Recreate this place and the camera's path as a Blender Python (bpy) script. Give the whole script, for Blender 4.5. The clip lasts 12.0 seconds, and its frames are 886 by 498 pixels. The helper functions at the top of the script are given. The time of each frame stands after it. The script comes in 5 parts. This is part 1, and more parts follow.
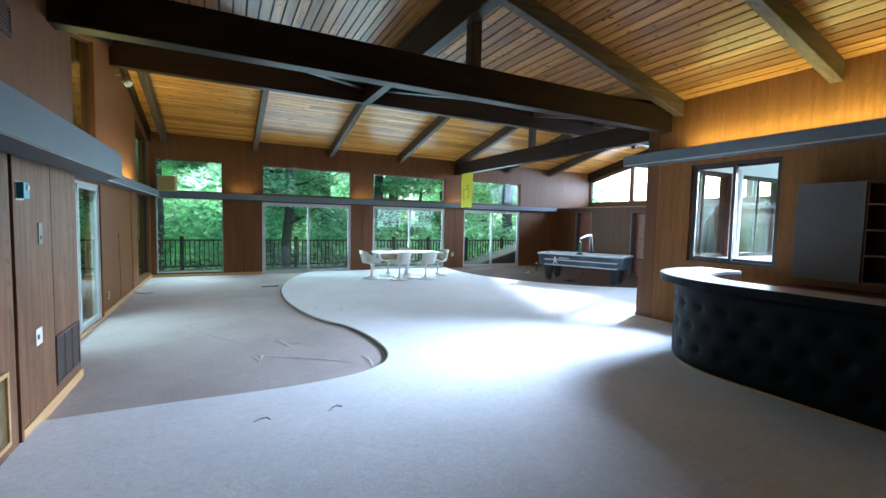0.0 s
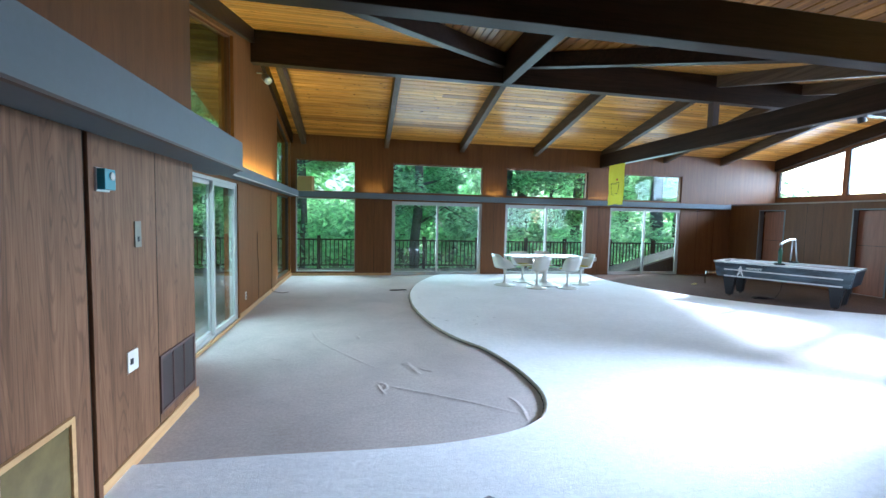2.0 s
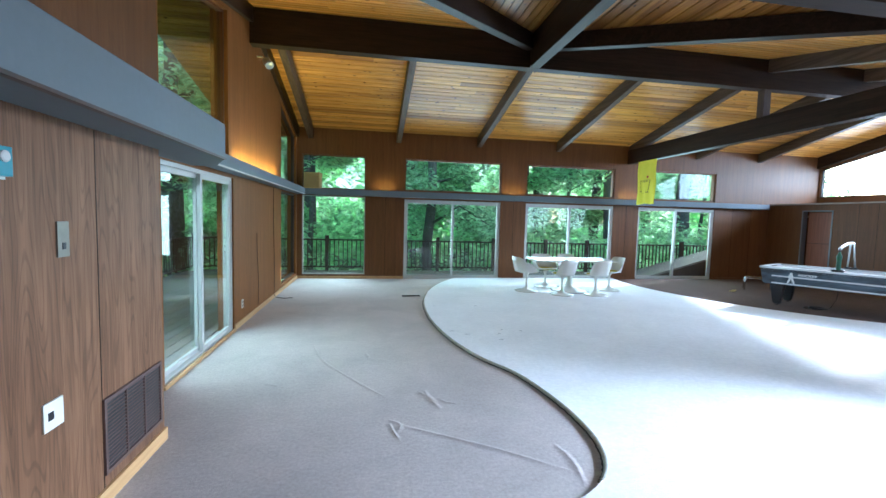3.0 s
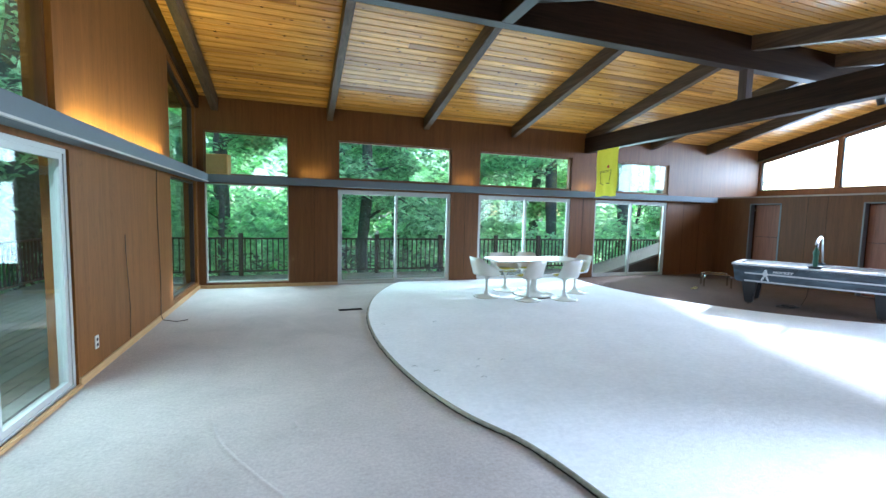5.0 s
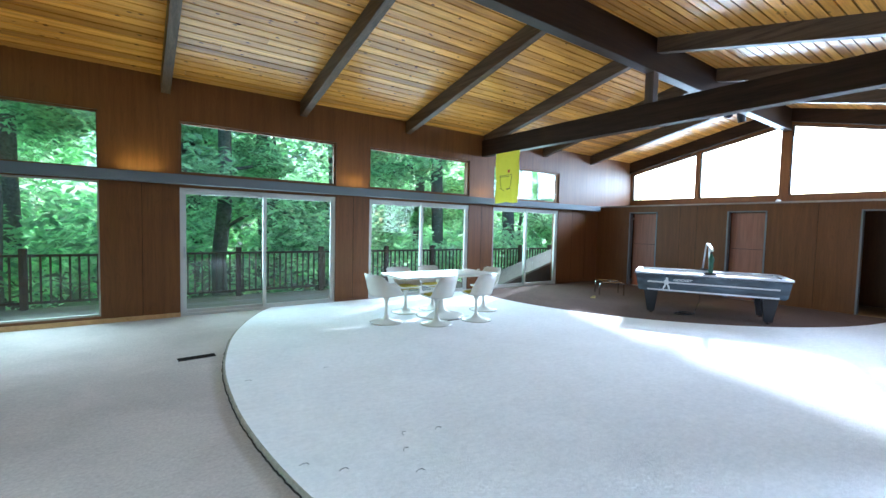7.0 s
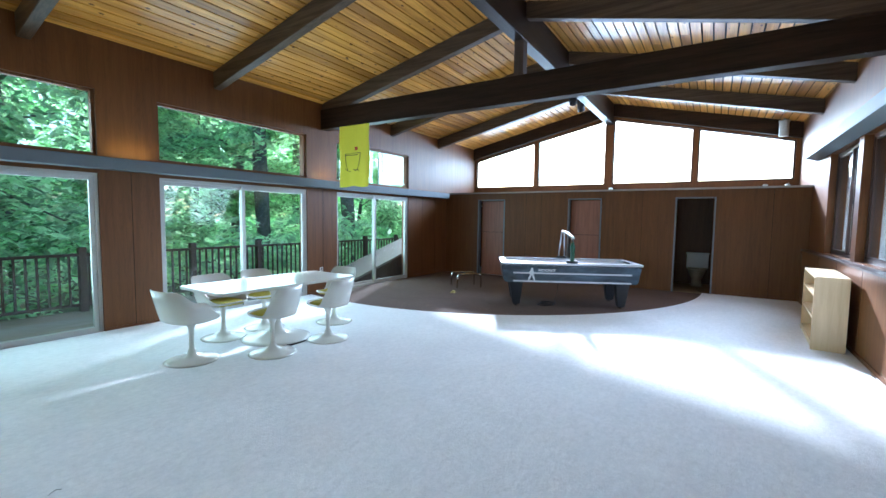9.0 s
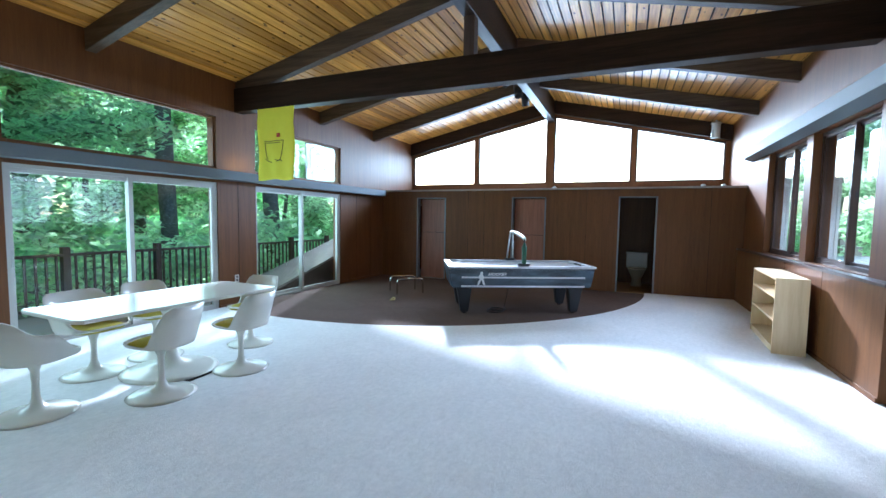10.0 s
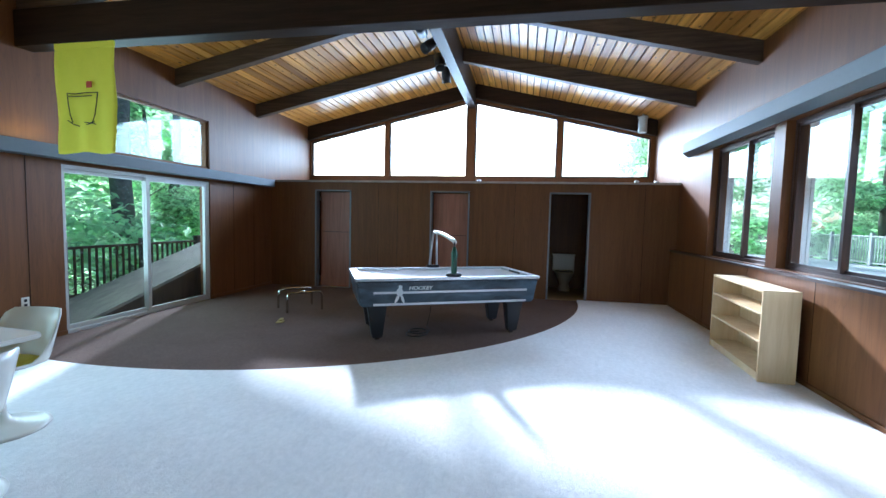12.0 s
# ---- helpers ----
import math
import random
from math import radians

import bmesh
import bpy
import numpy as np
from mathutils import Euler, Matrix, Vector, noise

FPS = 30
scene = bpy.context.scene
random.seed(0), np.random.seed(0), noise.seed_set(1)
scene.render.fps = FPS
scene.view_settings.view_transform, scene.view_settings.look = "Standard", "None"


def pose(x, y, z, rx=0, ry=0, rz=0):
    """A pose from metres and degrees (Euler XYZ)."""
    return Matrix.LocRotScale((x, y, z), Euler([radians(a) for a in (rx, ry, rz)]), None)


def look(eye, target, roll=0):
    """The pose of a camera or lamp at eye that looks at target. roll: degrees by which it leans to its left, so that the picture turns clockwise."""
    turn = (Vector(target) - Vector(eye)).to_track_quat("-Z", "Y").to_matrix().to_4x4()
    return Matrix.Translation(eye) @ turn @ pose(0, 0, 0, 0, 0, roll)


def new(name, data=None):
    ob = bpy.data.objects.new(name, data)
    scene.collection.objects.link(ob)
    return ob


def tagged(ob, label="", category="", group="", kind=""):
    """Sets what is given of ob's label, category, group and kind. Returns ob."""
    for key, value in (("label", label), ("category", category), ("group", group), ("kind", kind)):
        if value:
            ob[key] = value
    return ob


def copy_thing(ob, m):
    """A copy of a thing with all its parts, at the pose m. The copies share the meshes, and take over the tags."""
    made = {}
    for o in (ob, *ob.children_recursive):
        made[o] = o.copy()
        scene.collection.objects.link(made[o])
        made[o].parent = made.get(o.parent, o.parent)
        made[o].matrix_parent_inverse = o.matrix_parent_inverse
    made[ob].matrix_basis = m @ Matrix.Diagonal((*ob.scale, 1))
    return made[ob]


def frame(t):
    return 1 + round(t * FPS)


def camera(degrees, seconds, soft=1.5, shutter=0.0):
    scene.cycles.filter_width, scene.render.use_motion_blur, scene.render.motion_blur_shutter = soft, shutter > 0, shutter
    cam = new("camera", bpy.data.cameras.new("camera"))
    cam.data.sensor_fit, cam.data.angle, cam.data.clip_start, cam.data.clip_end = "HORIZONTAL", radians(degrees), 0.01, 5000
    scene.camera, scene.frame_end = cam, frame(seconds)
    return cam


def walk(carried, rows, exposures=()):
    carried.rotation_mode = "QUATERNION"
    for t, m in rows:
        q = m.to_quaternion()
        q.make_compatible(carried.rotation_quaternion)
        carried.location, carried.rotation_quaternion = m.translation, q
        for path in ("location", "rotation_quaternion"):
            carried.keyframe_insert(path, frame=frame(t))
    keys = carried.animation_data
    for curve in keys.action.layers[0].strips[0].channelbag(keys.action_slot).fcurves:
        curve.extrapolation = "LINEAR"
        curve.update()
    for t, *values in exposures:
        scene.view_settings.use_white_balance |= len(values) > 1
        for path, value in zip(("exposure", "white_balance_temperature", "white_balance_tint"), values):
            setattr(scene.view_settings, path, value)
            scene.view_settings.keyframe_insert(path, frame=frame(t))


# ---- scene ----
cam = camera(91.8, 12.0)
PATH = [
    (0, (0.209, 0.04, 1.58), (1.119, 1.816, 1.452), 1.3),
    (0.5, (0.232, 0.304, 1.574), (0.992, 2.149, 1.438), 1.2),
    (1, (0.29, 0.591, 1.576), (0.882, 2.496, 1.435), 1.1),
    (1.5, (0.298, 0.967, 1.565), (0.771, 2.905, 1.424), 1.1),
    (2, (0.322, 1.353, 1.557), (0.704, 3.312, 1.417), 1.3),
    (2.5, (0.347, 1.715, 1.562), (0.665, 3.684, 1.42), 1.6),
    (4.5, (0.281, 3.42, 1.552), (0.824, 5.338, 1.386), 1.3),
    (5, (0.329, 3.743, 1.553), (0.979, 5.628, 1.389), 1.4),
    (5.5, (0.338, 4.171, 1.543), (1.104, 6.013, 1.402), 1.4),
    (6, (0.458, 4.512, 1.502), (1.33, 6.308, 1.392), 1.4),
    (6.5, (0.553, 4.844, 1.507), (1.554, 6.573, 1.405), 1.5),
    (7, (0.627, 5.225, 1.502), (1.788, 6.85, 1.397), 1.4),
    (9, (1.436, 6.542, 1.504), (3.124, 7.606, 1.361), 0.8),
    (9.5, (1.727, 6.829, 1.519), (3.498, 7.746, 1.37), 0.7),
    (10, (2.07, 7.079, 1.488), (3.904, 7.864, 1.349), 0.9),
    (10.5, (2.403, 7.268, 1.486), (4.283, 7.937, 1.351), 1.0),
    (11, (2.767, 7.446, 1.49), (4.684, 8.001, 1.355), 1.1),
    (11.5, (3.169, 7.566, 1.477), (5.11, 8.025, 1.342), 1.3),
    (12, (3.537, 7.707, 1.472), (5.497, 8.076, 1.333), 1.4),
]
walk(cam, [(t, look(eye, target, roll)) for t, eye, target, roll in PATH],
     [(0.0, 1.42, 5000, 11), (2.5, 1.56, 5000, 11), (5.0, 1.72, 5050, 11), (7.0, 1.72, 5050, 11), (9.5, 1.36, 4950, 11), (12.0, 1.14, 4900, 11)])

# ---- light ----
SUN_ELEVATION, SUN_AZIMUTH = 24.5, 67.2   # degrees above the horizon; degrees from +y towards +x
world = bpy.data.worlds.new("sky")
scene.world = world
world.use_nodes = True
wn = world.node_tree
sky = wn.nodes.new("ShaderNodeTexSky")
sky.sky_type = "NISHITA"
sky.sun_disc = False
sky.sun_elevation, sky.sun_rotation = radians(SUN_ELEVATION), radians(SUN_AZIMUTH)
sky.air_density, sky.dust_density = 1.0, 2.0
wn.nodes["Background"].inputs[1].default_value = 0.15
wn.links.new(sky.outputs[0], wn.nodes["Background"].inputs[0])
sun_data = bpy.data.lights.new("sun", "SUN")
sun_data.energy, sun_data.angle, sun_data.color = 5.0, radians(2.6), (1.0, 0.96, 0.9)
sun = new("sun", sun_data)
sun.matrix_world = look((0, 0, 30), (-30 * math.sin(radians(SUN_AZIMUTH)), -30 * math.cos(radians(SUN_AZIMUTH)), 30 - 30 * math.tan(radians(SUN_ELEVATION))))


def sky_panel(name, centre, toward, sx, sy, watts, color=(0.92, 0.97, 1.0), spread=125):
    """Daylight coming in through one opening."""
    data = bpy.data.lights.new(name, "AREA")
    data.shape, data.size, data.size_y, data.energy, data.color = "RECTANGLE", sx, sy, watts, color
    ob = new(name, data)
    data.spread = radians(spread)
    ob.matrix_world = look(centre, toward)
    return ob


for wx, ww in ((-0.55, 1.4), (2.42, 2.4), (5.62, 2.4), (8.85, 2.3)):
    corner = wx < 0
    sky_panel("daylight_north", (wx, 13.3, 1.7), (wx, 11.8, -0.9) if corner else (wx, 10.3, 1.7), ww, 2.4, (9 if corner else 13) * ww, (0.84, 1.0, 0.93), 95 if corner else 155)
sky_panel("daylight_west", (-1.72, 7.15, 1.4), (1.0, 7.15, -0.2), 1.8, 2.2, 15, (0.88, 1.0, 0.95))
sky_panel("daylight_east", (13.75, 9.0, 3.3), (10.6, 9.0, 1.9), 7.2, 1.3, 230, (0.82, 0.92, 1.0), 125)
sky_panel("daylight_south", (9.7, 4.55, 1.8), (9.3, 7.0, -0.2), 1.5, 1.5, 12, (0.88, 0.95, 1.0))
sky_panel("daylight_south", (7.9, 4.55, 1.8), (7.4, 7.0, -0.2), 1.5, 1.5, 12, (0.88, 0.95, 1.0))
sky_panel("daylight_bar", (7.0, 3.65, 1.8), (3.6, 4.0, 0.0), 1.1, 1.4, 60, (0.88, 0.95, 1.0), 60)


def cove_lamp(name, centre, sx, sy, watts):
    """A warm lamp lying hidden on top of a cove shelf, shining up."""
    data = bpy.data.lights.new(name, "AREA")
    data.shape, data.size, data.size_y, data.energy, data.color = "RECTANGLE", sx, sy, watts, (1.0, 0.83, 0.20)
    ob = new(name, data)
    ob.matrix_world = Matrix.Translation(centre) @ pose(0, 0, 0, 180, 0, 0)
    return ob


cove_lamp("cove_lamp_west", (-1.33, 9.4, 2.20), 0.06, 2.6, 13)
cove_lamp("cove_lamp_west", (-1.33, 6.9, 2.21), 0.06, 0.9, 2.5)
for cx in (0.68, 4.02, 7.25):
    cove_lamp("cove_lamp_north", (cx, 12.84, 2.20), 0.5, 0.07, 0.9)
cove_lamp("cove_lamp_bar", (6.5, 2.2, 2.78), 0.08, 4.2, 22)

# ---- materials ----
def nodes_of(name):
    m = bpy.data.materials.new(name)
    m.use_nodes = True
    t = m.node_tree
    return m, t, t.nodes["Principled BSDF"]


def add(t, kind, **vals):
    n = t.nodes.new(kind)
    for k, v in vals.items():
        n.inputs[k].default_value = v
    return n


def coords(t, scale=(1, 1, 1), rot=(0, 0, 0)):
    g = t.nodes.new("ShaderNodeNewGeometry")
    m = t.nodes.new("ShaderNodeMapping")
    m.inputs["Scale"].default_value = scale
    m.inputs["Rotation"].default_value = [radians(a) for a in rot]
    t.links.new(g.outputs["Position"], m.inputs["Vector"])
    return m.outputs["Vector"]


def noise_tex(t, vec, scale, detail=4.0, rough=0.55, distortion=0.0):
    n = t.nodes.new("ShaderNodeTexNoise")
    n.inputs["Scale"].default_value, n.inputs["Detail"].default_value = scale, detail
    n.inputs["Roughness"].default_value, n.inputs["Distortion"].default_value = rough, distortion
    t.links.new(vec, n.inputs["Vector"])
    return n.outputs["Fac"]


def ramp(t, fac, stops):
    r = t.nodes.new("ShaderNodeValToRGB")
    while len(r.color_ramp.elements) < len(stops):
        r.color_ramp.elements.new(0.5)
    for e, (p, c) in zip(r.color_ramp.elements, stops):
        e.position, e.color = p, (*c, 1)
    t.links.new(fac, r.inputs["Fac"])
    return r.outputs["Color"]


def mix(t, a, b, fac, mode="MIX"):
    n = t.nodes.new("ShaderNodeMix")
    n.data_type, n.blend_type = "RGBA", mode
    for sock, v in ((n.inputs[6], a), (n.inputs[7], b), (n.inputs[0], fac)):
        if isinstance(v, bpy.types.NodeSocket):
            t.links.new(v, sock)
        elif isinstance(v, (int, float)):
            sock.default_value = v
        else:
            sock.default_value = (*v, 1)
    return n.outputs[2]


def bump(t, bsdf, height, strength, distance=0.01):
    b = t.nodes.new("ShaderNodeBump")
    b.inputs["Strength"].default_value, b.inputs["Distance"].default_value = strength, distance
    t.links.new(height, b.inputs["Height"])
    t.links.new(b.outputs["Normal"], bsdf.inputs["Normal"])


def plain(name, color, rough=0.5, metal=0.0, speck=0.12, scale=30.0, relief=0.05):
    m, t, b = nodes_of(name)
    v = coords(t)
    f = noise_tex(t, v, scale)
    g = noise_tex(t, v, scale / 12)
    c = mix(t, ramp(t, f, ((0.3, [x * (1 - speck) for x in color]), (0.7, [min(1, x * (1 + speck)) for x in color]))), [x * (1 - 1.4 * speck) for x in color], g)
    t.links.new(c, b.inputs["Base Color"])
    b.inputs["Roughness"].default_value, b.inputs["Metallic"].default_value = rough, metal
    bump(t, b, f, relief, 0.003)
    return m


def wood(name, dark, light, grain_axis="z", rough=0.4, seams=0.0, stretch=18.0, size=3.0, relief=0.12, vary=0.0, island=False, cathedral=0.0, knots=False):
    """Veneer or timber with the grain along one axis of the place."""
    m, t, b = nodes_of(name)
    s = [stretch, stretch, stretch]
    s["xyz".index(grain_axis)] = 1.0
    v = coords(t, s)
    if vary or island:
        g = t.nodes.new("ShaderNodeNewGeometry")
        o = t.nodes.new("ShaderNodeObjectInfo")
        rnd = g.outputs["Random Per Island"] if island else o.outputs["Random"]
        sh = t.nodes.new("ShaderNodeVectorMath")
        sh.operation = "ADD"
        mul = t.nodes.new("ShaderNodeMath")
        mul.operation = "MULTIPLY"
        mul.inputs[1].default_value = 37.0
        t.links.new(rnd, mul.inputs[0])
        t.links.new(v, sh.inputs[0])
        t.links.new(mul.outputs[0], sh.inputs[1])
        v = sh.outputs[0]
    fine = noise_tex(t, v, size * 0.9, 6.0, 0.6, 0.6)
    broad = noise_tex(t, v, size * 0.16, 3.0, 0.5, 1.6)
    c = mix(t, ramp(t, fine, ((0.3, dark), (0.72, light))), ramp(t, broad, ((0.35, dark), (0.65, light))), 0.45)
    if cathedral:
        s2 = [8.0, 8.0, 8.0]
        s2["xyz".index(grain_axis)] = 0.8
        fig = noise_tex(t, coords(t, s2), 1.0, 1.0, 0.4, 0.25)
        wv = t.nodes.new("ShaderNodeMath")
        wv.operation = "MULTIPLY"
        wv.inputs[1].default_value = 95.0
        sn = t.nodes.new("ShaderNodeMath")
        sn.operation = "SINE"
        t.links.new(fig, wv.inputs[0])
        t.links.new(wv.outputs[0], sn.inputs[0])
        c = mix(t, c, ramp(t, sn.outputs[0], ((0.0, [1.0] * 3), (0.55, [1.0] * 3), (0.95, [1 - cathedral] * 3))), 1.0, "MULTIPLY")
    if knots:
        s3 = [8.0, 8.0, 8.0]
        s3["xyz".index(grain_axis)] = 4.2
        vo = t.nodes.new("ShaderNodeTexVoronoi")
        vo.inputs["Scale"].default_value = 1.0
        t.links.new(coords(t, s3), vo.inputs["Vector"])
        c = mix(t, c, ramp(t, vo.outputs["Distance"], ((0.0, [0.10, 0.06, 0.04]), (0.09, [0.22, 0.14, 0.09]), (0.15, [1.0] * 3))), 1.0, "MULTIPLY")
    if vary:
        tone = ramp(t, rnd, ((0.0, [1 - vary, (1 - vary) * 0.86, (1 - vary) * 0.72]), (0.45, [1.0, 0.97, 0.92]), (1.0, [1 + vary * 0.6] * 3)))
        c = mix(t, c, tone, 1.0, "MULTIPLY")
    t.links.new(c, b.inputs["Base Color"])
    b.inputs["Roughness"].default_value = rough
    bump(t, b, fine, relief, 0.004)
    return m


def carpet(name, base, tip, scale=220.0, blotch=0.12, relief=0.9):
    m, t, b = nodes_of(name)
    v = coords(t)
    pile = noise_tex(t, v, scale, 3.0, 0.7)
    tuft = noise_tex(t, v, scale / 6, 4.0, 0.6)
    wear = noise_tex(t, v, 1.3, 5.0, 0.6, 0.5)
    c = mix(t, ramp(t, pile, ((0.3, base), (0.7, tip))), ramp(t, tuft, ((0.3, base), (0.7, tip))), 0.5)
    c = mix(t, c, ramp(t, wear, ((0.3, [1 - blotch] * 3), (0.65, (1, 1, 1)))), 1.0, "MULTIPLY")
    lay = noise_tex(t, coords(t, (1.0, 2.2, 1.0), (0, 0, 35)), 11.0, 4.0, 0.65, 0.8)
    c = mix(t, c, ramp(t, lay, ((0.32, [0.93] * 3), (0.62, (1, 1, 1)))), 1.0, "MULTIPLY")
    t.links.new(c, b.inputs["Base Color"])
    b.inputs["Roughness"].default_value = 0.95
    b.inputs["Specular IOR Level"].default_value = 0.1
    h = mix(t, mix(t, pile, tuft, 0.5), lay, 0.4)
    bump(t, b, h, relief, 0.012)
    return m


def glass_material(name, tint=(0.95, 0.985, 0.965)):
    m, t, b = nodes_of(name)
    tr = add(t, "ShaderNodeBsdfTransparent", Color=(*tint, 1))
    gl = add(t, "ShaderNodeBsdfGlossy", Roughness=0.02)
    lw = add(t, "ShaderNodeLayerWeight", Blend=0.5)
    po = t.nodes.new("ShaderNodeMath")
    po.operation = "POWER"
    po.inputs[1].default_value = 3.5
    ma = t.nodes.new("ShaderNodeMath")
    ma.operation = "MULTIPLY_ADD"
    ma.inputs[1].default_value, ma.inputs[2].default_value = 0.7, 0.035
    mx = t.nodes.new("ShaderNodeMixShader")
    t.links.new(lw.outputs["Facing"], po.inputs[0])
    t.links.new(po.outputs[0], ma.inputs[0])
    t.links.new(ma.outputs[0], mx.inputs[0])
    t.links.new(tr.outputs[0], mx.inputs[1])
    t.links.new(gl.outputs[0], mx.inputs[2])
    t.links.new(mx.outputs[0], t.nodes["Material Output"].inputs["Surface"])
    return m


def leaf_material(name, dark, light):
    m, t, b = nodes_of(name)
    g = t.nodes.new("ShaderNodeNewGeometry")
    col = ramp(t, g.outputs["Random Per Island"], ((0.0, dark), (0.6, light), (1.0, [x * 1.25 for x in light])))
    t.links.new(col, b.inputs["Base Color"])
    b.inputs["Roughness"].default_value = 0.5
    tl = t.nodes.new("ShaderNodeBsdfTranslucent")
    bright = mix(t, col, (2.0, 2.08, 1.75), 1.0, "MULTIPLY")
    t.links.new(bright, tl.inputs["Color"])
    mx = t.nodes.new("ShaderNodeMixShader")
    mx.inputs[0].default_value = 0.68
    t.links.new(b.outputs[0], mx.inputs[1])
    t.links.new(tl.outputs[0], mx.inputs[2])
    t.links.new(mx.outputs[0], t.nodes["Material Output"].inputs["Surface"])
    return m


def smoky_print(name, dark, pale):
    """Printed laminate with soft cloudy streaks along its length."""
    m, t, b = nodes_of(name)
    v = t.nodes.new("ShaderNodeTexCoord").outputs["Object"]
    mp = add(t, "ShaderNodeMapping", Scale=(1.3, 1.3, 4.0))
    t.links.new(v, mp.inputs["Vector"])
    cloud = noise_tex(t, mp.outputs["Vector"], 1.6, 5.0, 0.55, 0.7)
    t.links.new(ramp(t, cloud, ((0.38, dark), (0.56, [0.5 * (x + y) for x, y in zip(dark, pale)]), (0.72, pale))), b.inputs["Base Color"])
    b.inputs["Roughness"].default_value = 0.28
    return m


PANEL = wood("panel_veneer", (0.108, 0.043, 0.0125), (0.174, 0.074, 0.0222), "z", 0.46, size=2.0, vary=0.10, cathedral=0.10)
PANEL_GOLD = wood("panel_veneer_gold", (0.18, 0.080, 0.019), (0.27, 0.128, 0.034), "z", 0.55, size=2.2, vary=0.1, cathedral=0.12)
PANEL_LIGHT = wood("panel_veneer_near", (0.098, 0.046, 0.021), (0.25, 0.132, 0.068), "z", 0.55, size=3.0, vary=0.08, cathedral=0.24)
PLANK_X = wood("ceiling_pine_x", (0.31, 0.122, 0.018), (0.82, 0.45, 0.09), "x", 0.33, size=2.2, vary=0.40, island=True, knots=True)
# same pine as PLANK_X; the bar wing's shade is put into the colour
PLANK_Y_SHADED = wood("ceiling_pine_y_shaded", (0.13, 0.046, 0.008), (0.43, 0.21, 0.043), "y", 0.36, size=2.2, vary=0.42, island=True, knots=True)
BEAM_X = wood("stained_beam_x", (0.011, 0.006, 0.0035), (0.036, 0.02, 0.011), "x", 0.45)
BEAM_Y = wood("stained_beam_y", (0.011, 0.006, 0.0035), (0.036, 0.02, 0.011), "y", 0.45)
RAFTER_X = wood("weathered_rafter_x", (0.036, 0.022, 0.014), (0.125, 0.085, 0.055), "x", 0.5)
RAFTER_Y = wood("weathered_rafter_y", (0.036, 0.022, 0.014), (0.125, 0.085, 0.055), "y", 0.5)
FRAME_DARK = wood("dark_window_wood", (0.020, 0.010, 0.006), (0.058, 0.028, 0.018), "z", 0.4)
# pale base colour carries the sunlight lying on the ledge top
LEDGE = plain("sunlit_ledge_tone", (0.42, 0.38, 0.34), 0.8, speck=0.25, scale=6)
BASE_PINE = wood("pine_baseboard", (0.42, 0.24, 0.09), (0.62, 0.40, 0.18), "y", 0.45)
ROOF = plain("roof_felt", (0.05, 0.05, 0.05), 0.9)
SHELF_PAINT = plain("grey_cove_paint", (0.155, 0.185, 0.205), 0.6, speck=0.05)
WHITE_ALU = plain("white_aluminium", (0.52, 0.52, 0.49), 0.35, speck=0.04)
JAMB_METAL = plain("dull_jamb_metal", (0.20, 0.205, 0.21), 0.45, 0.5, speck=0.08)
GREY_METAL = plain("grey_metal_trim", (0.42, 0.43, 0.43), 0.3, 0.8, speck=0.05)
CARPET_WHITE = carpet("white_shag_pile", (0.78, 0.80, 0.82), (0.95, 0.96, 0.97), 150.0, 0.07)
CARPET_EDGE = carpet("shag_edge_backing", (0.24, 0.23, 0.18), (0.52, 0.50, 0.42), 120.0, 0.3)
CARPET_TAUPE = carpet("taupe_low_pile", (0.39, 0.345, 0.32), (0.62, 0.565, 0.525), 260.0, 0.16, 0.5)
CARPET_BROWN = carpet("brown_low_pile", (0.105, 0.07, 0.058), (0.18, 0.128, 0.108), 260.0, 0.14, 0.5)
GLASS = glass_material("window_glass")
DECK = wood("weathered_deck", (0.16, 0.15, 0.14), (0.34, 0.32, 0.30), "x", 0.7, vary=0.15)
PALE_RAIL = plain("pale_rail_paint", (0.55, 0.56, 0.55), 0.6, speck=0.12, scale=8)
RAIL = wood("rail_brown", (0.03, 0.018, 0.012), (0.085, 0.05, 0.035), "z", 0.6)
BARK = plain("bark", (0.25, 0.235, 0.21), 0.9, speck=0.5, scale=14, relief=0.9)
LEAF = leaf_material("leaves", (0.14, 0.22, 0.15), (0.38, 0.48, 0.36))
# paler than LEAF: sunlight and haze on the foliage put into its colour
LEAF_HAZY = leaf_material("leaves_hazy", (0.23, 0.33, 0.24), (0.48, 0.58, 0.45))
GROUND = plain("forest_floor", (0.07, 0.085, 0.035), 0.95, speck=0.4, scale=3)
WHITE_GLOSS = plain("white_gloss_shell", (0.70, 0.69, 0.63), 0.22, speck=0.02, relief=0.0)
CUSHION = plain("olive_yellow_cushion", (0.50, 0.43, 0.03), 0.9, speck=0.2, scale=90)
VINYL = plain("black_vinyl", (0.0045, 0.005, 0.006), 0.62, speck=0.2, scale=60, relief=0.25)
BAR_TOP = plain("bar_top_laminate", (0.55, 0.55, 0.54), 0.25, speck=0.06)
BLACK = plain("black_paint", (0.014, 0.014, 0.016), 0.45)
HOCKEY_BLUE = smoky_print("steel_blue_laminate", (0.010, 0.018, 0.028), (0.075, 0.12, 0.16))
HOCKEY_TOP = plain("hockey_playfield", (0.70, 0.71, 0.72), 0.18, speck=0.02)
SILVER = plain("silver_trim", (0.55, 0.57, 0.60), 0.28, 0.7, speck=0.05)
CHROME = plain("chrome", (0.62, 0.62, 0.62), 0.14, 1.0, speck=0.02, relief=0.0)
